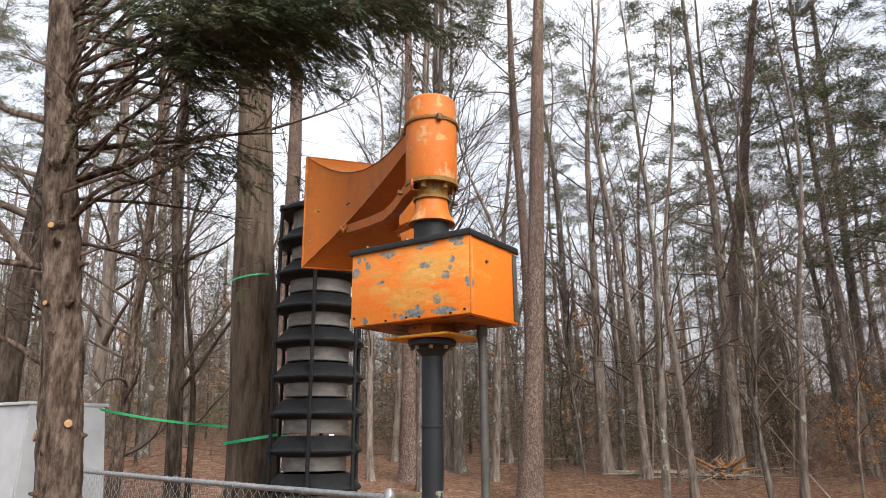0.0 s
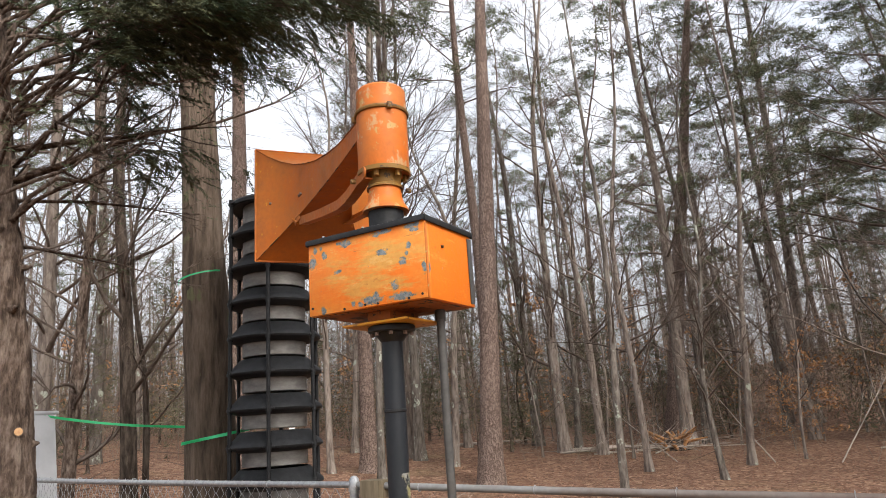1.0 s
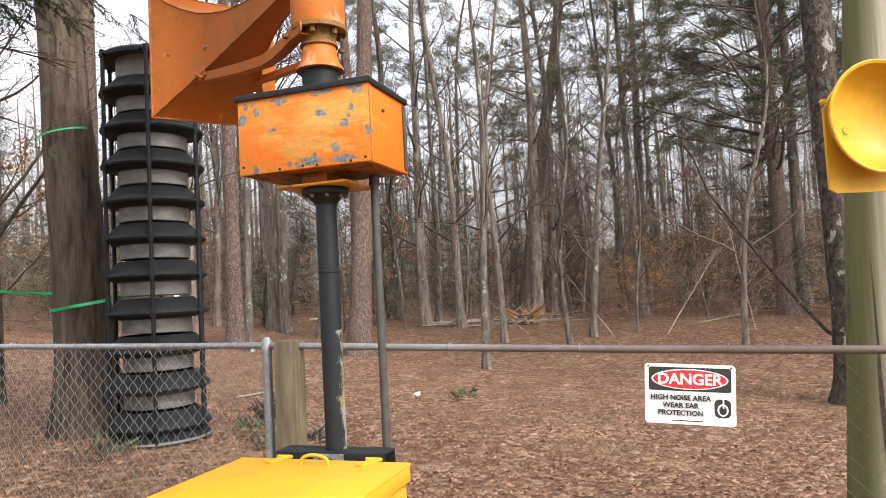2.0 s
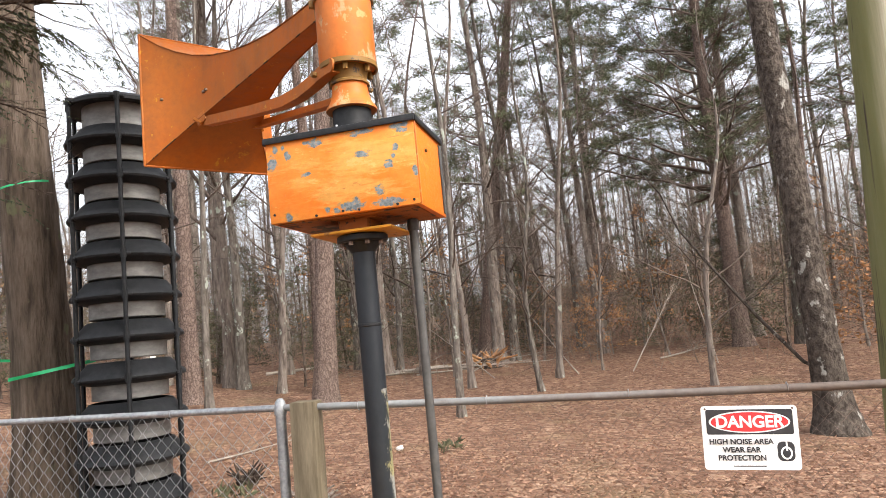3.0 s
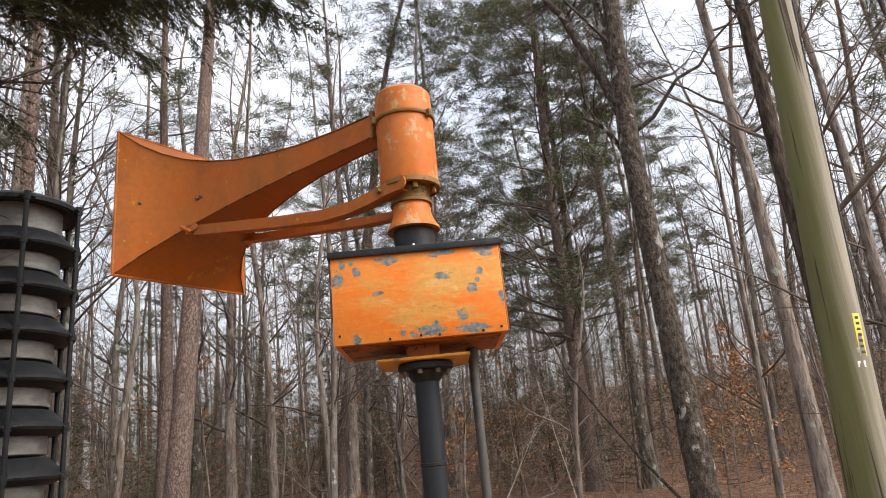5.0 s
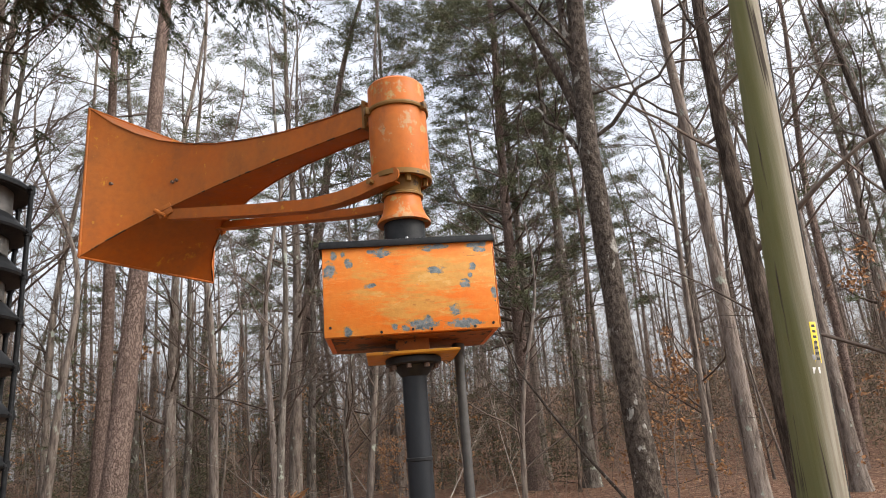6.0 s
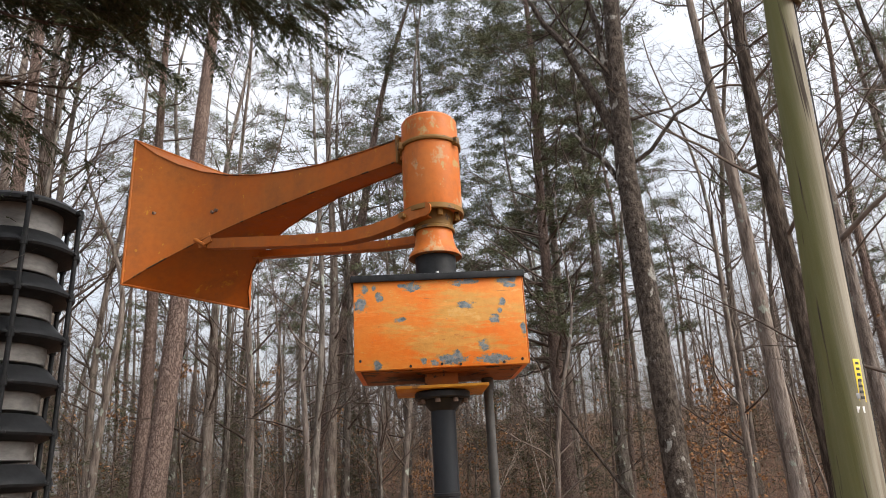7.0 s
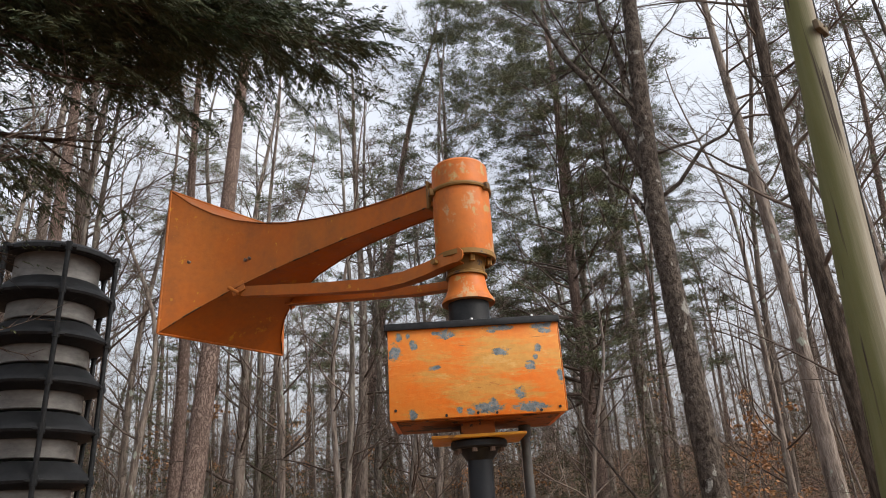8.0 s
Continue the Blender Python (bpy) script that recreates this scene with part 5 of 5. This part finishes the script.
def red_cedar():
    random.seed(8)
    np.random.seed(8)
    cx, cy = -2.52, 4.18
    g = ground_z(cx, cy)
    h = 8.5
    line = trunk_line(h, (-0.10, -0.065), 0.10, 110)
    tr = Soup()
    sides = 44
    radii, pts = [], []
    for i, p in enumerate([line[0] + np.array((0, 0, -0.2))] + line):
        t = max(p[2], 0) / h
        radii.append(0.135 * (1 - 0.7 * t) * (1 + 0.4 * math.exp(-max(p[2], 0) / 0.3)))
        pts.append(p)
    tr.tube(pts, radii, sides)
    v = np.array(tr.v)
    # fluted, shreddy surface
    for i in range(len(v)):
        ring, k = divmod(i, sides)
        a = 2 * math.pi * k / sides
        c = pts[ring]
        v[i] = c + (v[i] - c) * (1 + 0.06 * math.sin(3 * a + 0.16 * ring) + 0.10 * noise.noise((v[i][0] * 10, v[i][1] * 10, v[i][2] * 2.2)) + 0.16 * noise.noise((v[i][0] * 42, v[i][1] * 42, v[i][2] * 6)) + 0.05 * noise.noise((v[i][0] * 120, v[i][1] * 120, v[i][2] * 30)))
    tr.v = list(v)
    br, leaf = Soup(), Soup()
    targets = [(2.12, -0.50, 4.25), (1.80, -0.95, 4.75), (1.95, -0.05, 4.8), (1.15, -0.75, 4.10), (1.30, 0.15, 4.40), (0.65, -0.55, 3.95),
               (1.55, -0.4, 5.3), (1.0, 0.3, 5.5), (0.7, -1.1, 4.9), (1.65, -0.70, 4.30), (0.95, -0.3, 4.6), (1.95, -0.30, 4.55), (1.45, -0.55, 4.7), (1.75, -0.45, 5.0), (1.05, -0.55, 3.66), (1.25, -0.45, 3.86), (0.75, -0.50, 3.25), (0.95, -0.30, 3.22), (0.55, -0.35, 3.45),
               (2.05, -0.90, 3.98), (1.75, -0.92, 3.92), (1.45, -0.90, 3.93), (1.15, -0.88, 3.92), (1.62, -0.80, 4.10)]
    for tx, ty, tz in targets:
        a = along(line, min(0.98, ((tz - g - 0.35) / h) ** 0.8))
        b = np.array((tx, ty, tz - g))
        path = [a + (b - a) * t + np.array((0, 0, 0.22 * math.sin(math.pi * t))) + np.random.randn(3) * 0.055 * (0 < k < 8) for k, t in enumerate(np.linspace(0, 1, 9))]
        br.tube(path, [0.014 * (1 - 0.85 * t) + 0.003 for t in np.linspace(0, 1, 9)], 6)
        for _ in range(6 if tz < 3.5 else 12 if tz < 3.9 else 42 if tx > 1.1 else 24):
            f = rnd(0.30, 1.0) ** 0.7
            q = along(path, f)
            az = math.atan2(b[1] - a[1], b[0] - a[0]) + rnd(-1.5, 1.5)
            L = rnd(0.25, 0.55)
            tip = q + unit(az, rnd(-0.45, 0.15)) * L
            br.twig(q, tip, 0.005)
            for _ in range(5):
                cedar_spray(leaf, q + (tip - q) * rnd(0.25, 1.0), az + rnd(-0.9, 0.9), rnd(-0.7, 0.1), rnd(0.13, 0.26), 17)
    # upper boughs all round
    for k in range(26):
        f = rnd(0.62, 0.97)
        path = branch(br, along(line, f), rnd(0, 6.28), rnd(-0.1, 0.4), (1.25 - f) * 3.4, 0.015, 4, 3, 0.2)
        for _ in range(16):
            cedar_spray(leaf, along(path, rnd(0.25, 1)) + np.random.randn(3) * 0.12, rnd(0, 6.28), rnd(-0.6, 0.2), rnd(0.15, 0.28), 7)
    # bare and half-dead lower limbs
    for z, az, el, L, r in ((2.95, 2.6, 0.5, 1.6, 0.045), (2.35, 3.0, 0.75, 1.6, 0.05), (2.15, 2.3, 0.4, 1.3, 0.04), (3.2, -0.25, 0.25, 1.5, 0.036), (3.45, 0.1, 0.1, 1.5, 0.03),
                            (2.9, -0.5, 0.35, 1.2, 0.022), (3.3, -0.8, 0.1, 1.2, 0.02), (2.6, 3.4, 0.2, 1.4, 0.03), (1.95, 3.3, 0.6, 1.0, 0.03), (3.6, 2.9, 0.3, 1.5, 0.035), (3.1, 0.5, 0.0, 1.3, 0.018), (2.8, 0.2, -0.1, 1.1, 0.016)):
        path = branch(br, along(line, ((z - g) / h) ** 0.8), az, el, L, r, 8, 5, 0.1, 0.16)
        if abs(az) < 1:
            for _ in range(20):
                cedar_spray(leaf, along(path, rnd(0.35, 1)) + np.random.randn(3) * 0.10, az + rnd(-1, 1), rnd(-0.8, 0.1), rnd(0.10, 0.2), 6)
    # knots and snapped twig ends up the trunk
    for _ in range(26):
        z = rnd(1.2, 4.2)
        c = along(line, ((z - g) / h) ** 0.8)
        d = unit(rnd(0, 6.28), rnd(-0.1, 0.6))
        br.tube([c + d * 0.06, c + d * 0.125, c + d * rnd(0.13, 0.19)], [0.04, 0.024, 0.007], 6)
    t, made = tree("red_cedar", "red cedar with shreddy bark, sawn stubs and dark foliage", "tree", (cx, cy), 0, (tr, br, leaf), (M_CEDAR, M_CEDAR, M_CEDARLEAF))
    stub = simple("sawn_wood", (0.30, 0.16, 0.07), (0.48, 0.30, 0.15), 0.8, 0, 30)
    for z, a, r in ((2.85, -1.5, 0.024), (2.35, -1.75, 0.018), (1.62, -0.75, 0.028), (1.55, -2.45, 0.034)):
        c = along(line, ((z - g) / h) ** 0.8)
        d = unit(a, 0.15)
        part("sawn_stub", rod(c + d * 0.06, c + d * 0.142, r, 12), M_CEDAR, t)
        part("cut_face", rod(c + d * 0.140, c + d * 0.145, r * 0.82, 12), stub, t, "pale sawn branch end")


red_cedar()

# ---- woodland behind: shared tree shapes ----
SHARED = []
for k in range(6):
    SHARED.append(("bare", variant("bare", 200 + k, 11 + 1.4 * k, 0.05 + 0.011 * k, wob=1.25, low=0.12 + 0.03 * k, limbs=38, reach=2.4, subs=7, twigs=7, upright=0.55)[:3], (M_GREYBARK, M_TWIG, None)))
for k in range(4):
    SHARED.append(("pine", variant("pine", 220 + k, 15 + 1.5 * k, 0.105, wob=0.8, low=0.34 + 0.06 * k, limbs=40, reach=2.8, per=13, needles=20, taper=0.55)[:3], (M_PINE if k % 2 else M_GREYBARK, M_TWIG, M_NEEDLE)))
for k in range(3):
    SHARED.append(("sapling", variant("bare", 240 + k, 6.5 + 1.5 * k, 0.028, wob=0.8, low=0.12, limbs=20, reach=1.7, subs=6, twigs=5, sides=7)[:3], (M_GREYBARK, M_TWIG, None)))
for k in range(2):
    SHARED.append(("beech", variant("beech", 250 + k, 4.2, 0.03, wob=0.3, limbs=18, reach=1.9, leaves=24, leaf=0.11, sides=7)[:3], (M_GREYBARK, M_TWIG, M_DEADLEAF)))
for k in range(3):
    SHARED.append(("evergreen", variant("evergreen", 260 + k, 3.6 + 1.3 * k, 0.04, wob=0.2, sides=7)[:3], (M_CEDAR, M_TWIG, M_EVERGREEN)))
LABELS = {"bare": ("woodland_tree", "leafless hardwood in the woods behind", "tree"), "pine": ("woodland_pine", "pine with dark needle crown in the woods", "tree"),
          "sapling": ("sapling", "thin leafless sapling among the trees", "sapling"), "beech": ("beech_sapling", "beech sapling holding dry orange-brown leaves", "sapling"),
          "evergreen": ("evergreen_shrub", "dark green young evergreen on the forest floor", "shrub")}
taken = []


def plant(kind, x, y, scale=1.0):
    pool = [i for i, s in enumerate(SHARED) if s[0] == kind]
    i = random.choice(pool)
    name, label, cat = LABELS[kind]
    _, made = tree(name, label, cat, (x, y), rnd(0, 6.28), SHARED[i][1], SHARED[i][2], (scale, scale, scale * rnd(0.9, 1.12)), "woods", (rnd(-0.06, 0.06), rnd(-0.06, 0.06)))
    SHARED[i] = (kind, tuple(made), SHARED[i][2])
    taken.append((x, y))


random.seed(77)
for x, y, s in ((8.3, 15.9, 0.62), (9.2, 16.6, 0.6), (7.9, 15.5, 0.45), (10.5, 9.6, 0.8), (9.2, 8.4, 0.7), (12.2, 4.9, 0.95), (11.0, 3.9, 0.9), (3.3, 20.0, 0.7), (-2.6, 21.0, 0.6), (12.6, 10.0, 0.9)):
    plant("beech", x, y, s)
for x, y, s in ((0.9, 15.8, 0.75), (1.8, 17.2, 0.9), (2.4, 19.0, 1.0), (8.2, 19.5, 1.0), (10.3, 15.8, 0.8), (11.6, 14.6, 0.9), (-1.8, 18.8, 1.0), (-5.2, 16.5, 1.1), (5.0, 21.0, 1.1), (-0.2, 20.5, 1.1), (12.5, 17.0, 1.0), (-6.5, 13.2, 0.8)):
    plant("evergreen", x, y, s)


def scatter(kind, count, near, far, gap, a0=-42, a1=80):
    n = tries = 0
    while n < count and tries < count * 40:
        tries += 1
        a = radians(rnd(a0, a1))
        d = math.sqrt(rnd(near ** 2, far ** 2))
        x, y = -0.9 + d * math.sin(a), 0.3 + d * math.cos(a)
        if all((x - p) ** 2 + (y - q) ** 2 > gap ** 2 for p, q in taken):
            plant(kind, x, y, rnd(0.75, 1.25))
            n += 1


scatter("bare", 40, 20, 42, 2.0)
scatter("pine", 27, 17, 42, 1.8)
scatter("sapling", 108, 15, 36, 1.0)
scatter("evergreen", 48, 17, 36, 1.5)
scatter("beech", 18, 18, 34, 1.5)


# ---- far woods, brush and leaf litter ----
def far_woods():
    random.seed(91)
    np.random.seed(91)
    s = Soup()
    for _ in range(560):
        a = radians(rnd(-46, 84))
        d = rnd(38, 85)
        x, y = -0.9 + d * math.sin(a), 0.3 + d * math.cos(a)
        g = ground_z(x, y) - 0.1
        h, r = rnd(6, 17), rnd(0.04, 0.16)
        lx, ly = rnd(-0.05, 0.05), rnd(-0.05, 0.05)
        line = [np.array((x + lx * z + rnd(-0.1, 0.1), y + ly * z, g + z)) for z in (0, h * 0.3, h * 0.6, h)]
        s.tube(line, [r, r * 0.8, r * 0.5, 0.02], 4)
        for _ in range(26):
            p = along(line, rnd(0.12, 1.0))
            az, el, L = rnd(0, 6.28), rnd(0.0, 1.0), rnd(0.8, 2.8)
            q = p + unit(az, el) * L
            s.twig(p, q, 0.02)
            for _ in range(3):
                o = p + (q - p) * rnd(0.3, 1)
                s.twig(o, o + unit(az + rnd(-1, 1), el + rnd(-0.4, 0.6)) * L * 0.5, 0.011)
    tagged(s.object("far_woods", M_FARBARK), "distant leafless woods", "woods", kind="stuff")


far_woods()


def brush():
    random.seed(92)
    np.random.seed(92)
    s = Soup()
    for _ in range(9000):
        a = radians(rnd(-44, 82))
        d = rnd(15, 46)
        x, y = -0.9 + d * math.sin(a), 0.3 + d * math.cos(a)
        if d < 22 and random.random() < 0.8:
            continue
        g = ground_z(x, y)
        h = rnd(0.5, 2.4) if random.random() < 0.62 else rnd(2.0, 6.5)
        p = np.array((x, y, g - 0.03))
        q = p + unit(rnd(0, 6.28), rnd(0.9, 1.5)) * h
        s.twig(p, q, 0.007)
        for _ in range(6):
            o = p + (q - p) * rnd(0.2, 0.95)
            s.twig(o, o + unit(rnd(0, 6.28), rnd(0.0, 1.1)) * h * rnd(0.2, 0.5), 0.005)
    tagged(s.object("brush", M_BRUSH), "dry leafless underbrush", "brush", kind="stuff")


brush()


def russet_haze():
    """Dry leaves that hang on in the low growth."""
    random.seed(95)
    np.random.seed(95)
    s = Soup()
    for _ in range(650):
        a = radians(rnd(-40, 80) if random.random() < 0.45 else rnd(18, 72))
        d = rnd(19, 40)
        x, y = -0.9 + d * math.sin(a), 0.3 + d * math.cos(a)
        g = ground_z(x, y)
        c = np.array((x, y, g + rnd(0.3, 2.8)))
        for _ in range(46):
            d2 = np.random.randn(3)
            s.leaf(c + np.random.randn(3) * (0.5, 0.5, 0.28), d2 / np.linalg.norm(d2) * rnd(0.05, 0.09), 0.02)
    tagged(s.object("hanging_leaves", M_RUSSET, shade=False), "dry russet leaves hanging in the underbrush", "leaves", kind="stuff")


russet_haze()


def olive_undergrowth():
    """Low green-brown growth that closes the view between the trunks."""
    random.seed(96)
    np.random.seed(96)
    s = Soup()
    for _ in range(1150):
        a = radians(rnd(-42, 82))
        d = rnd(20, 46)
        x, y = -0.9 + d * math.sin(a), 0.3 + d * math.cos(a)
        g = ground_z(x, y)
        tall = rnd(0.8, 4.6) * (0.6 + 0.4 * noise.noise((x * 0.25, y * 0.25, 3.0)))
        for _ in range(64):
            d2 = np.random.randn(3)
            f = random.random() ** 0.8
            c = np.array((x, y, g + 0.15 + tall * f)) + np.random.randn(3) * np.array((0.55, 0.55, 0.1)) * (1.15 - 0.8 * f)
            s.needle(c, d2 / np.linalg.norm(d2) * rnd(0.10, 0.24), 0.016)
    tagged(s.object("undergrowth", M_OLIVE, shade=False), "olive brown evergreen undergrowth between the trunks", "undergrowth", kind="stuff")


olive_undergrowth()


def litter():
    random.seed(93)
    np.random.seed(93)
    s = Soup()
    for _ in range(60000):
        a = radians(rnd(-50, 75))
        d = 2.6 + 15 * random.random() ** 1.6
        x, y = -0.5 + d * math.sin(a), d * math.cos(a)
        z = ground_z(x, y) + 0.035 * noise.noise((x * 0.9, y * 0.9, 0.0)) + rnd(0.002, 0.018)
        d2 = np.array((rnd(-1, 1), rnd(-1, 1), rnd(-0.25, 0.3)))
        L = rnd(0.018, 0.044)
        s.leaf(np.array((x, y, z)), d2 / np.linalg.norm(d2) * L, L * rnd(0.25, 0.42), 0.5)
    tagged(s.object("fallen_leaves", M_LITTER, shade=False), "brown fallen leaves strewn over the ground", "leaves", kind="stuff")


litter()


# ---- things on the forest floor ----
def fallen_branch(x, y, az, L, r, seed, label="grey fallen branch on the leaf litter", el=0.04):
    random.seed(seed)
    np.random.seed(seed)
    s = Soup()
    branch(s, np.array((0, 0, r * 0.6)), az, el, L, r, 6, 4, 0.0, 0.05)
    o = s.object("fallen_branch", M_PALE)
    o.location = (x, y, ground_z(x, y))
    tagged(o, label, "branch", "fallen branches")


for i, (x, y, az, L, r) in enumerate(((3.2, 17.2, -0.1, 4.2, 0.05), (4.6, 17.6, -0.25, 2.6, 0.035), (5.0, 18.2, 2.9, 2.4, 0.03), (3.6, 16.3, 0.3, 2.2, 0.03), (4.3, 16.6, 2.7, 2.0, 0.03), (5.0, 16.2, 0.9, 1.5, 0.025), (2.9, 16.8, -0.3, 2.4, 0.03), (4.8, 17.0, -0.1, 1.8, 0.04), (-1.0, 8.2, 0.5, 1.4, 0.02), (0.2, 18.5, 0.1, 2.6, 0.05), (9.0, 14.2, 0.4, 2.2, 0.03))):
    fallen_branch(x, y, az, L, r, 300 + i)
for i, (x, y, az, L, el) in enumerate(((7.4, 12.9, 0.35, 3.0, 0.75), (6.5, 13.6, 2.6, 2.4, 0.95), (9.0, 12.2, 1.5, 3.2, 1.25), (4.9, 14.5, 2.4, 2.6, 0.7))):
    fallen_branch(x, y, az, L, 0.017, 320 + i, "pale dead sapling leaning over the forest floor", el)


def stump(x, y, r, h, seed, mat, name, label):
    """A torn stump: uneven splintered rim round a hollow."""
    random.seed(seed)
    t = thing(name, label, "stump", pose(x, y, ground_z(x, y) - 0.03))
    s = Soup()
    for k in range(26):
        a = 2 * math.pi * k / 26
        p = np.array((r * 0.8 * math.cos(a), r * 0.8 * math.sin(a), 0))
        tip = np.array((rnd(-1, 1) * r * 1.8, rnd(-1, 1) * r * 1.8, h * rnd(0.25, 1.0)))
        s.tube([p, p * 0.9 + (tip - p) * 0.4 + np.array((0, 0, h * 0.1)), tip], [r * 0.16, r * 0.13, r * 0.05], 5)
    tagged(s.object("splinters", mat, t), "torn wood splinters", kind="stuff")
    part("core", lathe([(0.0, 0.0), (r, 0.0), (r * 0.85, h * 0.3), (r * 0.6, h * 0.45), (0.0, h * 0.4)], 14), M_OAK, t)


M_SPLINTER = simple("splintered_wood", (0.26, 0.12, 0.045), (0.42, 0.22, 0.09), 0.85, 0, 12)
stump(5.8, 17.2, 0.36, 0.6, 41, M_SPLINTER, "broken_stump", "splintered orange-brown broken stump")
stump(-0.62, 6.6, 0.10, 0.26, 42, M_OAK, "rotten_stump", "small dark rotten stump behind the fence")
stump(-0.15, 5.6, 0.12, 0.16, 43, M_GREYBARK, "rotten_stump", "low grey root clump in the leaves")


def scrap(x, y):
    bm = bmesh.new()
    bmesh.ops.create_icosphere(bm, subdivisions=2, radius=0.045)
    for v in bm.verts:
        v.co *= 1 + 0.5 * noise.noise(v.co * 40)
        v.co.z *= 0.55
    o = mesh_object("paper_scrap", bm, M_SIGN)
    o.location = (x, y, ground_z(x, y) + 0.04)
    tagged(o, "crumpled white paper scrap on the leaves", "litter")


scrap(1.05, 7.75)


def weed(x, y, seed, size):
    random.seed(seed)
    np.random.seed(seed)
    s = Soup()
    for _ in range(45):
        d = unit(rnd(0, 6.28), rnd(0.1, 1.2))
        s.leaf(np.array((rnd(-1, 1) * size * 0.5, rnd(-1, 1) * size * 0.5, rnd(0.0, 0.08))), d * size * rnd(0.25, 0.5), 0.014)
    o = s.object("ground_plant", M_EVERGREEN, shade=False)
    o.location = (x, y, ground_z(x, y))
    tagged(o, "small green plant among the fallen leaves", "plant", "ground plants")


for i, (x, y, sz) in enumerate(((-1.75, 5.3, 0.35), (-0.75, 5.9, 0.3), (1.5, 7.4, 0.3), (-0.6, 5.3, 0.2))):
    weed(x, y, 400 + i, sz)
